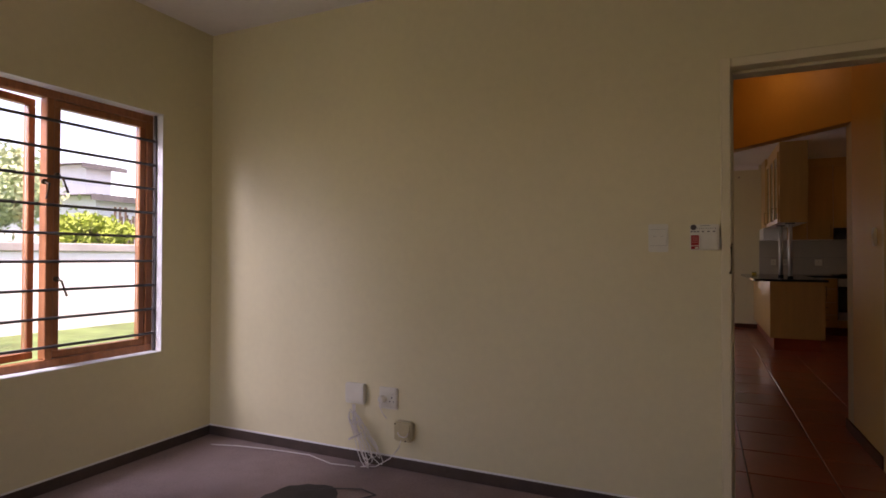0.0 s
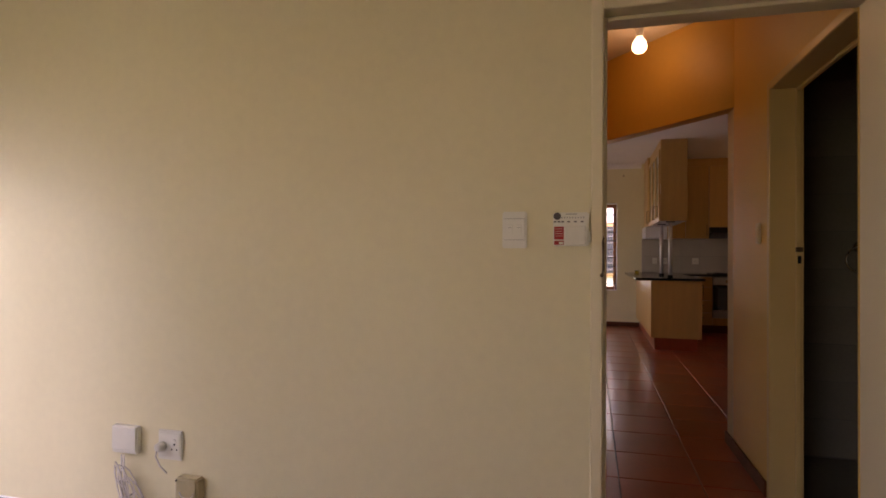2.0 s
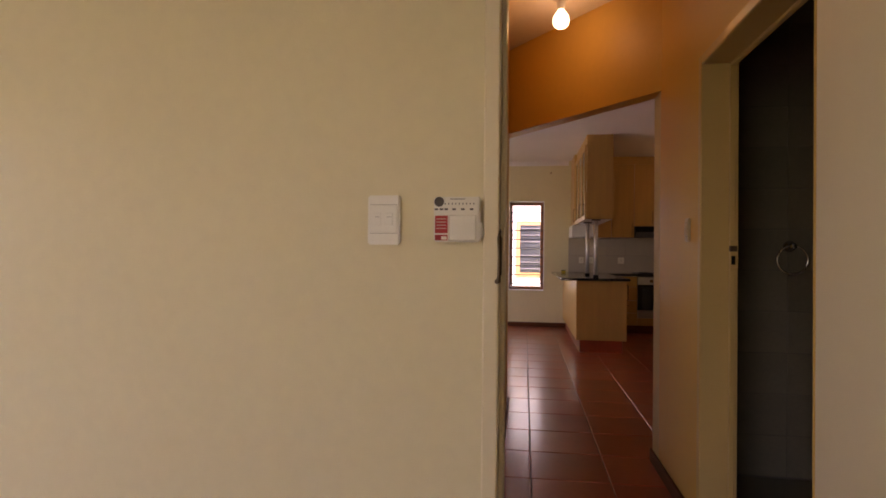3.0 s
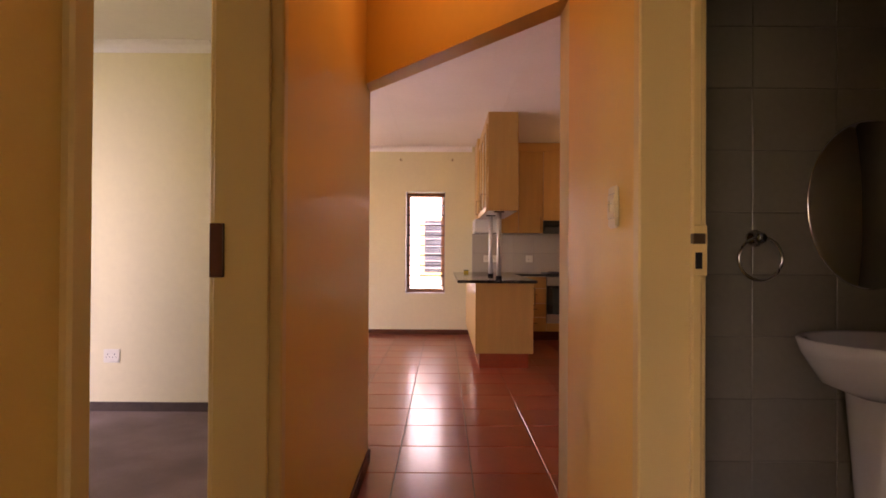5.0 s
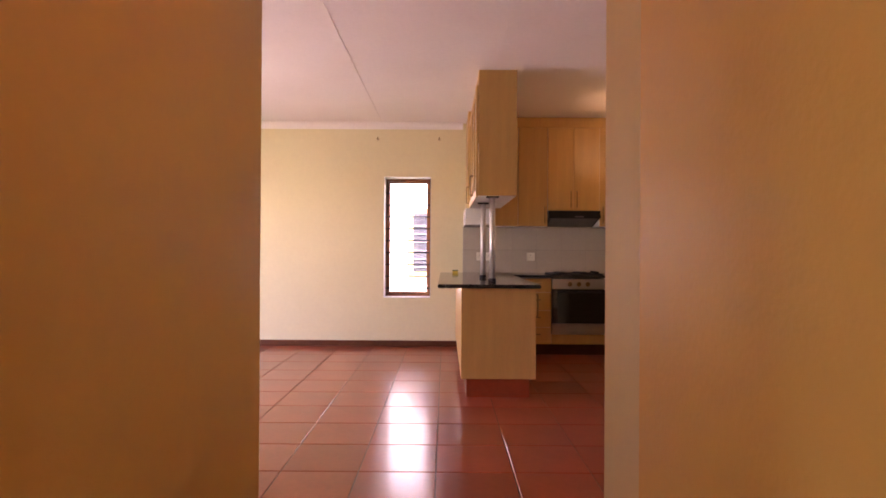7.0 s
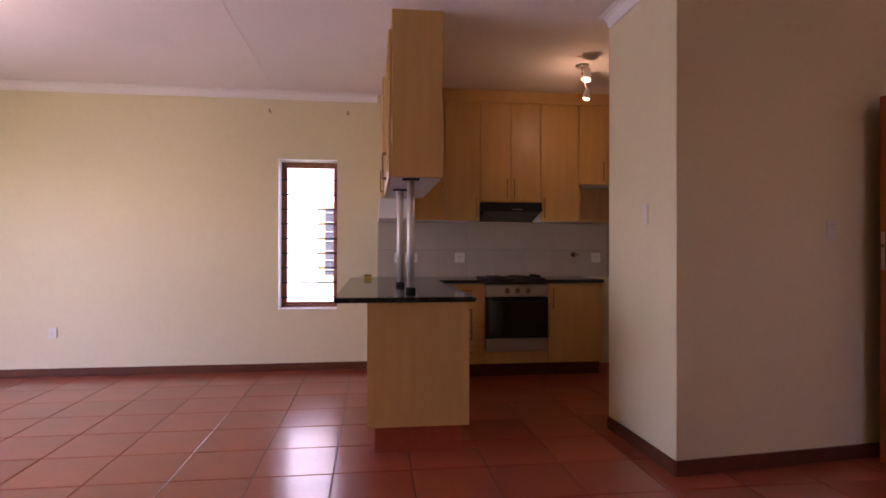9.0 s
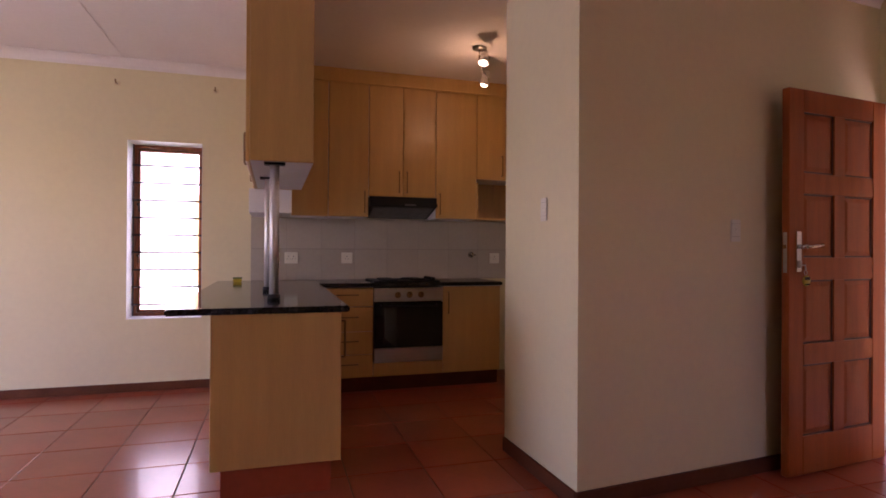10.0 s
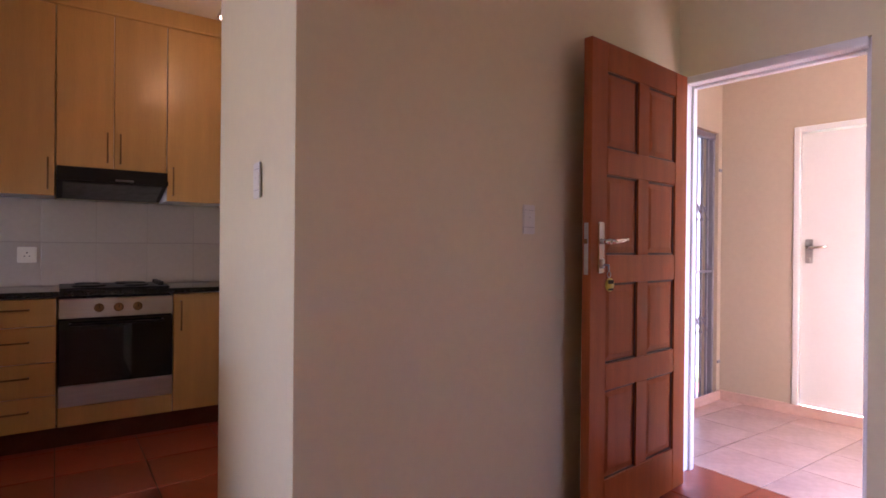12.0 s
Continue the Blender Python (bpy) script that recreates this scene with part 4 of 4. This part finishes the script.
part("door_handle", bar, BLACK, dr, "black oven handle")
part("filler", box(0.0, 0.596, 0.0, 0.018, 0.127, 0.236, 0.002), MAPLE, oven, "maple filler below the oven")
part("plinth", box(-0.004, 0.6, 0.06, 0.075, 0.0, 0.124), SKIRT, oven, "dark red-brown plinth")

# one L-shaped worktop over the base units and the peninsula
bm = prism([(0.662, 7.485), (1.482, 7.485), (1.482, 9.315), (3.06, 9.315), (3.06, 9.89), (0.662, 9.89)], 0.875, 0.906)
bmesh.ops.bevel(bm, geom=[e for e in bm.edges if abs(e.verts[0].co.z - e.verts[1].co.z) < 1e-4], offset=0.006, segments=2, affect="EDGES")
structure_wt = link_mesh("worktop", bm, GRANITE)
tagged(structure_wt, "polished black granite worktop over peninsula and base cabinets", "worktop")

hob = thing("hob", "black electric hob with control knobs in the worktop", "hob", at=(1.93, 9.36, 0.906))
part("plate", box(0.0, 0.575, 0.02, 0.50, 0.0, 0.012, 0.004), BLACK, hob)
for x, y, r in ((0.15, 0.15, 0.09), (0.4, 0.14, 0.07), (0.15, 0.37, 0.07), (0.39, 0.37, 0.09)):
    part("ring_plate", turned([(r, 0.012), (r, 0.02), (r * 0.9, 0.023), (r * 0.3, 0.021), (0.0, 0.021)], (x, y, 0), 24), BLACK, hob)
for k in range(4):
    part("hob_knob", turned([(0.017, 0.012), (0.016, 0.035), (0.012, 0.038)], (0.535, 0.1 + 0.085 * k, 0), 14), BLACK, hob)

# peninsula
pen = thing("peninsula_cabinet", "maple panelled kitchen peninsula on a recessed plinth", "kitchen cabinet", at=(0.85, 7.51, 0))
part("end_panel", box(0.0, 0.596, 0.0, 0.02, 0.152, 0.875, 0.002), MAPLE, pen, "maple end panel")
part("back_panel", box(0.0, 0.018, 0.0205, 2.38, 0.152, 0.875, 0.002), MAPLE, pen, "pale maple back panel")
part("body", box(0.0185, 0.575, 0.0205, 1.84, 0.153, 0.874), WHITE_BOARD, pen)
part("plinth", box(0.045, 0.55, 0.03, 2.38, 0.0, 0.152), TERRACOTTA, pen, "red-brown tiled plinth")
for k in range(3):
    d = part("door", box(0.5765, 0.5945, 0.03 + 0.6 * k, 0.62 + 0.6 * k, 0.155, 0.868, 0.002), MAPLE, pen)
    bar_handle(d, (0.5945, 0.08 + 0.6 * k, 0.64), (0.5945, 0.08 + 0.6 * k, 0.82), (0.028, 0, 0))

for (x, y), z1 in (((1.128, 7.912), 1.647), ((1.092, 8.56), 1.58)):
    p = thing("support_pole", "round steel pole with black feet between worktop and wall cabinet", "pole", "steel poles on the peninsula", at=(x, y, 0.906))
    h = 1.647 - 0.906
    part("pole", turned([(0.025, 0.02), (0.025, h - 0.015)], (0, 0, 0), 20), ALU, p)
    part("foot", turned([(0.034, 0), (0.034, 0.022), (0.028, 0.03)], (0, 0, 0), 20), BLACK, p, "black plastic foot")
    part("top_plate", box(-0.055, 0.055, -0.03, 0.03, h - 0.014, h - 0.001, 0.003), BLACK, p, "black fixing plate")

# glazed wall cabinet hanging over the peninsula
hang = thing("hanging_cabinet", "maple wall cabinet with glazed doors hanging over the peninsula", "wall cabinet", at=(0.99, 7.857, 1.648))
hh, hl = CEIL - 1.648 - 0.002, 1.42
part("end_panel", box(0.012, 0.34, 0.0, 0.02, 0.0, hh, 0.002), MAPLE, hang, "maple end panel")
part("bottom", box(0.012, 0.34, 0.0205, hl, 0.0, 0.018), WHITE_BOARD, hang, "white cabinet bottom")
part("top", box(0.012, 0.34, 0.0205, hl, hh - 0.12, hh), MAPLE, hang, "maple top filler")
part("back_side", box(0.322, 0.34, 0.0205, hl, 0.0185, hh - 0.1205), MAPLE, hang)
part("shelf", box(0.03, 0.32, 0.0205, hl, 0.5, 0.518), WHITE_BOARD, hang)
for k in range(3):
    a, b = 0.024 + 0.465 * k, 0.024 + 0.465 * (k + 1) - 0.004
    l, h = -0.004, hh - 0.125
    bm = bmesh.new()
    for p, q, r, s in ((a, b, l, l + 0.06), (a, b, h - 0.06, h), (a, a + 0.06, l + 0.06, h - 0.06), (b - 0.06, b, l + 0.06, h - 0.06)):
        box(-0.010, 0.010, p, q, r, s, 0.002, bm)
    d = part("glazed_door", bm, MAPLE, hang, "maple framed door")
    part("door_pane", box(-0.003, 0.001, a + 0.06, b - 0.06, l + 0.06, h - 0.06), PANE, d)
    y = (b - 0.03) if k % 2 == 0 else (a + 0.03)
    bar_handle(d, (-0.010, y, 0.05), (-0.010, y, 0.23), (-0.028, 0, 0))

corner = thing("corner_wall_cabinet", "maple corner wall cabinet with a white underside box", "wall cabinet", "fitted wall cabinets", at=(0.94, 9.28, 1.463))
ch = CEIL - 1.463 - 0.002
part("white_box", box(0.0, 0.318, 0.0, 0.608, 0.0, 0.183, 0.002), WHITE_BOARD, corner, "white panel below the hanging cabinet")
part("upper_box", box(0.03, 0.318, 0.002, 0.608, 0.187, ch, 0.002), MAPLE, corner)


def wall_unit(name, label, x0, x1, low, doors, front=9.545):
    u = thing(name, label, "wall cabinet", "fitted wall cabinets", at=(x0, front, low))
    w, h = x1 - x0, 2.605 - low
    part("body", box(0.001, w - 0.001, 0.02, 9.89 - front, 0.0, h, 0.001), WHITE_BOARD, u)
    for a, b, hx in doors:
        d = part("door", box(a + 0.0015, b - 0.0015, 0, 0.018, 0.001, h - 0.001, 0.002), MAPLE, u)
        if hx is not None:
            bar_handle(d, (hx, 0, 0.04), (hx, 0, 0.22), (0, -0.028, 0))
    return u


wall_unit("wall_cabinet", "single-door maple wall cabinet in the kitchen corner", 1.262, 1.562, 1.463, ((0, 0.30, None),))
wall_unit("wall_cabinet", "single-door maple wall cabinet beside the extractor hood", 1.564, 1.905, 1.463, ((0, 0.341, 0.305),))
wall_unit("wall_cabinet", "double-door maple wall cabinet above the extractor hood", 1.907, 2.507, 1.645, ((0, 0.30, 0.265), (0.30, 0.60, 0.335)))
wall_unit("wall_cabinet", "single-door maple wall cabinet beside the extractor hood", 2.509, 2.895, 1.463, ((0, 0.386, 0.035),))
wall_unit("wall_cabinet", "short maple wall cabinet above an open shelf", 2.897, 3.46, 1.83, ((0, 0.28, 0.245), (0.28, 0.563, 0.315)))
shelf = thing("open_shelf", "open maple shelf niche with a curved side below a wall cabinet", "shelf", at=(2.897, 9.545, 1.463))
part("shelf_bottom", box(0.0, 0.563, -0.0, 0.345, 0.0, 0.018, 0.002), MAPLE, shelf)
bm = prism([(0.0, 0.34), (0.0, 0.02), (0.05, 0.10), (0.15, 0.16), (0.24, 0.17), (0.30, 0.14), (0.348, 0.06), (0.348, 0.34)], 0.0, 0.018)
bmesh.ops.rotate(bm, verts=bm.verts, cent=(0, 0, 0), matrix=Matrix.Rotation(radians(90), 3, "Y") @ Matrix.Rotation(radians(90), 3, "Z"))
lo_ = [min(v.co[i] for v in bm.verts) for i in range(3)]
bmesh.ops.translate(bm, verts=bm.verts, vec=(-lo_[0], -lo_[1], 0.018 - lo_[2]))
part("curved_side", bm, MAPLE, shelf)
part("shelf_back", box(0.0, 0.563, 0.33, 0.345, 0.0185, 0.365), MAPLE_EDGE, shelf)
fill = box(1.262, 3.46, 9.55, 9.575, 2.606, CEIL - 0.001, 0.002)
box(1.262, 3.46, 9.538, 9.55, 2.606, 2.62, 0.002, fill)
tagged(link_mesh("cabinet_cornice_board", fill, MAPLE), "long maple filler board between wall cabinets and ceiling", "filler board")

hood = thing("extractor_hood", "slim black extractor hood under a wall cabinet", "extractor hood", at=(1.912, 9.50, 1.472))
bm = prism([(0.085, 0.0), (0.17, 0.0), (0.17, 0.39), (0.0, 0.39), (0.0, 0.33)], 0.0, 0.594)
for v in bm.verts:
    v.co = Vector((v.co.z, v.co.y, v.co.x))
bmesh.ops.recalc_face_normals(bm, faces=bm.faces)
bmesh.ops.bevel(bm, geom=bm.edges[:], offset=0.004, segments=1, affect="EDGES")
part("body", bm, BLACK, hood)
part("front_lip", box(-0.003, 0.597, -0.014, 0.0, 0.083, 0.118, 0.004, segments=2), BLACK, hood)
bm = box(0.03, 0.564, 0.0, 0.30, -0.006, 0.0, 0.002)
visor = part("visor", bm, HOOD_GREY, hood, "grey filter underside")
visor.matrix_local = Matrix.Translation((0, 0.012, 0.078)) @ pose(0, 0, 0, -14.5)
part("slider", box(0.30, 0.40, -0.018, -0.014, 0.093, 0.106, 0.001), HOOD_GREY, hood)

tap = thing("wall_tap", "small chrome tap point on the splashback", "tap", at=(2.965, 9.884, 1.137))
bm = turned([(0.03, 0.0), (0.03, -0.006), (0.018, -0.012), (0.016, -0.05), (0.0, -0.052)], (0, 0, 0), 18, axis="y")
part("rose", bm, CHROME, tap)
part("spindle", rod([(-0.035, -0.045, 0), (0.035, -0.045, 0)], 0.007, 8), BRONZE, tap)

toy = thing("yellow_sponge", "small yellow scrubbing sponge on the worktop", "sponge", at=Matrix.Translation((0.84, 9.66, 0.906)) @ Matrix.Diagonal((0.7, 0.7, 0.8, 1)))
part("sponge", box(-0.05, 0.05, -0.03, 0.03, 0.0, 0.035, 0.008, segments=2), YELLOW, toy)
part("pad", box(-0.05, 0.05, -0.03, 0.03, 0.0355, 0.05, 0.004), LEAF, toy, "green scrubbing pad")

for x in (-2.682, -3.42, -0.107, 0.642):
    hk = thing("curtain_bracket", "small bronze curtain rail bracket on the wall", "bracket", "curtain brackets", at=(x, 9.892, 2.53))
    part("plate", box(-0.022, 0.022, -0.004, -0.0005, -0.016, 0.016, 0.002), PLASTIC_CREAM, hk, "cream wall plate")
    bm = rod([(0, -0.004, -0.004), (0, -0.05, -0.006), (0.0, -0.062, 0.004), (0.0, -0.064, 0.018)], 0.006, 8, bm=None)
    part("arm", bm, BRASS, hk)
    part("screw", turned([(0.004, -0.0055), (0.004, -0.004)], (-0.013, 0, 0.006), 8, axis="y"), BRONZE, hk)

scrap = thing("paper_scrap", "crumpled white paper scrap lying on the tiled floor", "paper", at=(-3.12, 9.42, 0.001))
bm = bmesh.new()
bmesh.ops.create_grid(bm, x_segments=9, y_segments=7, size=0.5)
for v in bm.verts:
    v.co = Vector((v.co.x * 0.24, v.co.y * 0.16, 0.004 + 0.045 * abs(noise.noise((v.co.x * 5, v.co.y * 6, 2.2)))))
bmesh.ops.solidify(bm, geom=bm.faces[:], thickness=0.001)
part("sheet", bm, WHITE_PAINT, scrap)

# ---- bathroom, seen through its open doorway ----
ring = thing("towel_ring", "chrome towel ring on the bathroom wall", "towel ring", at=(1.615, 3.756, 1.24))
bm = turned([(0.03, 0.0), (0.03, -0.008), (0.016, -0.016), (0.014, -0.045), (0.018, -0.05), (0.0, -0.052)], (0, 0, 0), 18, axis="y")
part("rose", bm, CHROME, ring)
part("ring", rod([(0.075 * math.sin(a), -0.04, -0.072 + 0.075 * math.cos(a)) for a in np.linspace(0, math.tau, 33)[:-1]], 0.0055, 8, closed=True), CHROME, ring)
mir = thing("oval_mirror", "oval frameless mirror on the bathroom wall", "mirror", at=(2.03, 3.757, 1.36))
bm = turned([(1.0, 0.0), (1.0, -0.004), (0.985, -0.006), (0.0, -0.006)], (0, 0, 0), 40, axis="y")
for v in bm.verts:
    v.co.x, v.co.z = v.co.x * 0.23, v.co.z * 0.30
part("glass", bm, MIRROR, mir)
bas = thing("washbasin", "white ceramic washbasin on a pedestal", "washbasin", at=(1.91, 3.75, 0))
bm = turned([(0.10, 0.74), (0.2, 0.78), (0.255, 0.87), (0.27, 0.915), (0.262, 0.92), (0.235, 0.915), (0.2, 0.85), (0.1, 0.80), (0.0, 0.79)], (0, -0.24, 0), 32)
for v in bm.verts:
    v.co.y = -0.24 + (v.co.y + 0.24) * 0.85
part("bowl", bm, CERAMIC, bas)
part("pedestal", turned([(0.10, 0.006), (0.085, 0.05), (0.075, 0.4), (0.1, 0.74)], (0, -0.2, 0), 20), CERAMIC, bas)

# ---- outside ----
bw = thing("boundary_wall", "low white plastered garden wall with a grey coping", "garden wall", at=(-10.6, 0, -0.16))
part("wall", box(-0.11, 0.11, -8.0, 30.0, -0.1, 1.42, 0.01), PLASTER, bw)
part("coping", box(-0.17, 0.17, -8.0, 30.0, 1.42, 1.58, 0.02), COPING, bw, "grey concrete coping")
gw_ = thing("garden_wall", "low white plastered wall below a leafy tree", "garden wall", at=(-6.2, 12.3, -0.16))
part("wall", box(-2.3, 2.3, -0.09, 0.09, -0.1, 1.24, 0.01), PLASTER, gw_)
part("coping", box(-2.32, 2.32, -0.13, 0.13, 1.24, 1.30, 0.01), PLASTER, gw_, "white painted coping")


def house(name, label, x0, x1, y0, y1, eaves, ridge_rise, windows=()):
    h = thing(name, label, "house", at=(0, 0, -0.16))
    part("wall", box(x0, x1, y0, y1, -0.1, eaves), PLASTER, h)
    bm, o = bmesh.new(), 0.35
    n = int((y1 - y0 + 2 * o) / 0.09)
    xm = (x0 + x1) / 2
    rows = []
    for k in range(n + 1):
        y = y0 - o + k * 0.09
        lift = 0.035 * (k % 2)
        rows.append([bm.verts.new((x, y, z + lift)) for x, z in ((x0 - o, eaves - 0.06), (xm, eaves + ridge_rise), (x1 + o, eaves - 0.06))])
    for r, q in zip(rows, rows[1:]):
        bm.faces.new((r[0], r[1], q[1], q[0]))
        bm.faces.new((r[1], r[2], q[2], q[1]))
    part("roof", bm, ROOF, h, "dark corrugated sheet roof")
    part("fascia", box(x1 + o - 0.03, x1 + o, y0 - o, y1 + o, eaves - 0.2, eaves - 0.05), ROOF, h)
    for a, b, l, hi in windows:
        f = part("window", box(a, b, y0 - 0.03, y0 - 0.002, l, hi), MAPLE_EDGE, h, "orange-brown wooden window")
        part("pane", box(a + 0.09, b - 0.09, y0 - 0.036, y0 - 0.031, l + 0.09, hi - 0.09), BLUE_PANE, f)
        for k in range(7):
            z = l + 0.09 + (hi - l - 0.18) * (k + 0.5) / 7
            part("slat", box(a + 0.09, b - 0.09, y0 - 0.046, y0 - 0.037, z - 0.008, z + 0.008, 0.003), GATE_GREY, f)
    return h


house("neighbour_house", "white neighbouring house with a corrugated roof", -22.0, -15.0, 9.1, 15.0, 3.05, 0.06)
house("neighbour_house", "white neighbouring house with a tall corrugated roof", -24.0, -18.9, 11.3, 12.2, 4.5, 0.06)
house("facing_house", "white house wall with a wooden window across the yard", -8.5, 8.0, 13.6, 19.0, 3.6, 1.3, ((0.03, 0.95, 0.85, 2.12),))
screen = thing("reed_screen", "dark brown bundled reed screen behind the garden wall", "screen", at=(-11.6, 7.32, 0.5))
for k in range(16):
    x = rng.uniform(-0.06, 0.06)
    part("reed", rod([(x, 0.055 * k, -0.65), (x + 0.02, 0.055 * k + rng.uniform(-0.02, 0.02), 1.62 + rng.uniform(-0.12, 0.15))], 0.028, 6), REED, screen)


def tree(name, label, at, trunk_h, crown, leaves, leaf_mat, size, seed):
    r = random.Random(seed)
    t = thing(name, label, "tree", at=at)
    bm = bmesh.new()
    prev = [bm.verts.new((0.16 * math.cos(k * math.tau / 9), 0.16 * math.sin(k * math.tau / 9), 0)) for k in range(9)]
    for i in range(1, 6):
        z, w = trunk_h * i / 5, 0.16 * (1 - 0.12 * i)
        ox, oy = r.uniform(-0.08, 0.08), r.uniform(-0.08, 0.08)
        ring_ = [bm.verts.new((ox + w * math.cos(k * math.tau / 9), oy + w * math.sin(k * math.tau / 9), z)) for k in range(9)]
        for k in range(9):
            bm.faces.new((prev[k], prev[(k + 1) % 9], ring_[(k + 1) % 9], ring_[k]))
        prev = ring_
    limbs = []
    for k in range(9):
        a, up = k * 2.4, r.uniform(0.5, 1.0)
        tip = Vector((crown * 0.75 * math.cos(a), crown * 0.75 * math.sin(a), trunk_h + crown * up))
        mid = tip * 0.5 + Vector((0, 0, trunk_h * 0.55))
        rod([(0, 0, trunk_h * 0.75), mid, tip], 0.035, 5, bm)
        limbs.append((mid, tip))
    part("trunk", bm, BARK, t)
    verts, faces = [], []
    clumps = [a.lerp(b, u) + Vector((r.gauss(0, 0.25), r.gauss(0, 0.25), r.gauss(0, 0.2))) * crown for a, b in limbs for u in (0.3, 0.7, 1.0)]
    for _ in range(leaves):
        c = r.choice(clumps) + Vector((r.gauss(0, 1), r.gauss(0, 1), r.gauss(0, 1))) * crown * 0.16
        d = Vector((r.gauss(0, 1), r.gauss(0, 1), r.gauss(0, 1))).normalized()
        s = d.orthogonal().normalized()
        w = r.uniform(0.6, 1.2) * size
        i = len(verts)
        verts += [c - d * w, c + s * w * 0.4, c + d * w, c - s * w * 0.4]
        faces.append((i, i + 1, i + 2, i + 3))
    me = bpy.data.meshes.new("crown")
    me.from_pydata([tuple(v) for v in verts], [], faces)
    me.materials.append(leaf_mat)
    ob = new("crown", me)
    ob.parent = t
    return t


tree("tree", "pale green leafy tree in the neighbouring garden", (-12.9, 5.2, -0.16), 1.9, 1.15, 12000, LEAF_PALE, 0.085, 3)
tree("shrub", "yellow-green shrub behind the garden wall", (-11.8, 6.9, -0.16), 1.35, 0.62, 6000, LEAF_YELLOW, 0.07, 4)
tree("tree", "green leafy tree beyond the living room window", (-5.1, 12.75, -0.16), 1.35, 0.5, 3000, LEAF, 0.08, 6)
tree("shrub", "leafy shrub beside the garden wall", (-9.4, 2.5, -0.16), 0.3, 0.55, 1400, LEAF, 0.06, 8)


# ---- pieces: wall tiles and floor tiles ----
def tile_mesh(name, w, d, t, mat, edge=0.003):
    """One tile lying flat, its top middle at the origin."""
    me = bpy.data.meshes.new(name)
    a, b, c, e = w / 2, d / 2, w / 2 - edge, d / 2 - edge
    v = [(-a, -b, -t), (a, -b, -t), (a, b, -t), (-a, b, -t), (-a, -b, -edge * 0.6), (a, -b, -edge * 0.6), (a, b, -edge * 0.6), (-a, b, -edge * 0.6), (-c, -e, 0), (c, -e, 0), (c, e, 0), (-c, e, 0)]
    f = [(8, 9, 10, 11)]
    for k in range(4):
        m = (k + 1) % 4
        f += [(k, m, 4 + m, 4 + k), (4 + k, 4 + m, 8 + m, 8 + k)]
    me.from_pydata(v, [], f)
    me.materials.append(mat)
    return me


# splashback
structure("splashback_bed", box(0.935, 3.49, 9.886, 9.8925, 0.906, 1.466), SPLASH_GROUT, "grey grout bed of the tiled splashback", "splashback")
splash = bpy.data.objects["splashback_bed"]
sm = tile_mesh("tile", 0.2985, 0.275, 0.006, SPLASH, 0.002)
for i in range(8):
    for j in range(2):
        ob = new("tile", sm)
        ob.parent = splash
        ob.matrix_world = pose(1.085 + 0.3 * i, 9.8825 + 0.0006 * ((i * 7 + j * 3) % 3), 1.046 + 0.28 * j, 90, 0, 0)
# bathroom wall tiles
structure("bathroom_tile_bed", box(1.10, 3.0, 3.764, 3.7695, 0.0, 2.72), BATH_GROUT, "dark grout bed of the bathroom wall tiles", "wall tiles")
bed = bpy.data.objects["bathroom_tile_bed"]
bt = tile_mesh("tile", 0.297, 0.217, 0.006, BATH_TILE, 0.002)
for i in range(6):
    for j in range(12):
        ob = new("tile", bt)
        ob.parent = bed
        ob.matrix_world = pose(1.16 + 0.3 * i, 3.760, 0.232 - 0.11 + 0.22 * j, 90, 0, 0)

# terracotta floor tiles: those along the walk are pieces of their own
PX, PY, X0, Y0 = 0.4115, 0.4125, 0.266, 5.615
fm = tile_mesh("tile", PX - 0.006, PY - 0.006, 0.01, TERRACOTTA, 0.003)
# porch tiles are paler than the terracotta indoors
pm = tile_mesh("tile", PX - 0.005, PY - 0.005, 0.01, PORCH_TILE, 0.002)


def near_walk(x, y):
    return (0.05 < x < 1.05 and 2.1 < y < 5.3) or (-1.5 < x < 2.6 and 5.0 < y < 9.95) or (2.4 < x < 4.7 and 5.4 < y < 7.35) or (4.5 < x < 6.5 and 6.0 < y < 7.9)


verts, faces, count = [], [], 0
tr = random.Random(11)
for i in range(-10, 16):
    for j in range(-9, 11):
        x, y = X0 + PX * (i + 0.5), Y0 + PY * (j + 0.5)
        inside = (0.0 < x < 1.06 and y > 2.0) or (y > 3.95 and x > 0.1) or (y > 6.0 and -3.6 < x <= 0.1) or (y > 4.95 - x and -1.1 < x < 0.2 and y > 4.9)
        if not inside or x > 6.6 or (x > 4.6 and y < 5.3) or (x < 2.4 and y > 9.95):
            continue
        z = tr.uniform(-0.0004, 0.0)
        if near_walk(x, y) and count < 300:
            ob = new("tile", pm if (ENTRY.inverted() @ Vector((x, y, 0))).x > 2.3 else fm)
            ob.parent = TILED
            ob.matrix_world = pose(x, y, z, tr.uniform(-0.012, 0.012), tr.uniform(-0.012, 0.012), 0)
            count += 1
        else:
            k = len(verts)
            verts += [(x + v.co.x, y + v.co.y, z + v.co.z) for v in fm.vertices]
            faces += [tuple(k + n for n in p.vertices) for p in fm.polygons]
me = bpy.data.meshes.new("further_tiles")
me.from_pydata(verts, [], faces)
me.materials.append(TERRACOTTA)
ob = new("further_tiles", me)
ob.parent = TILED
tagged(ob, kind="stuff")
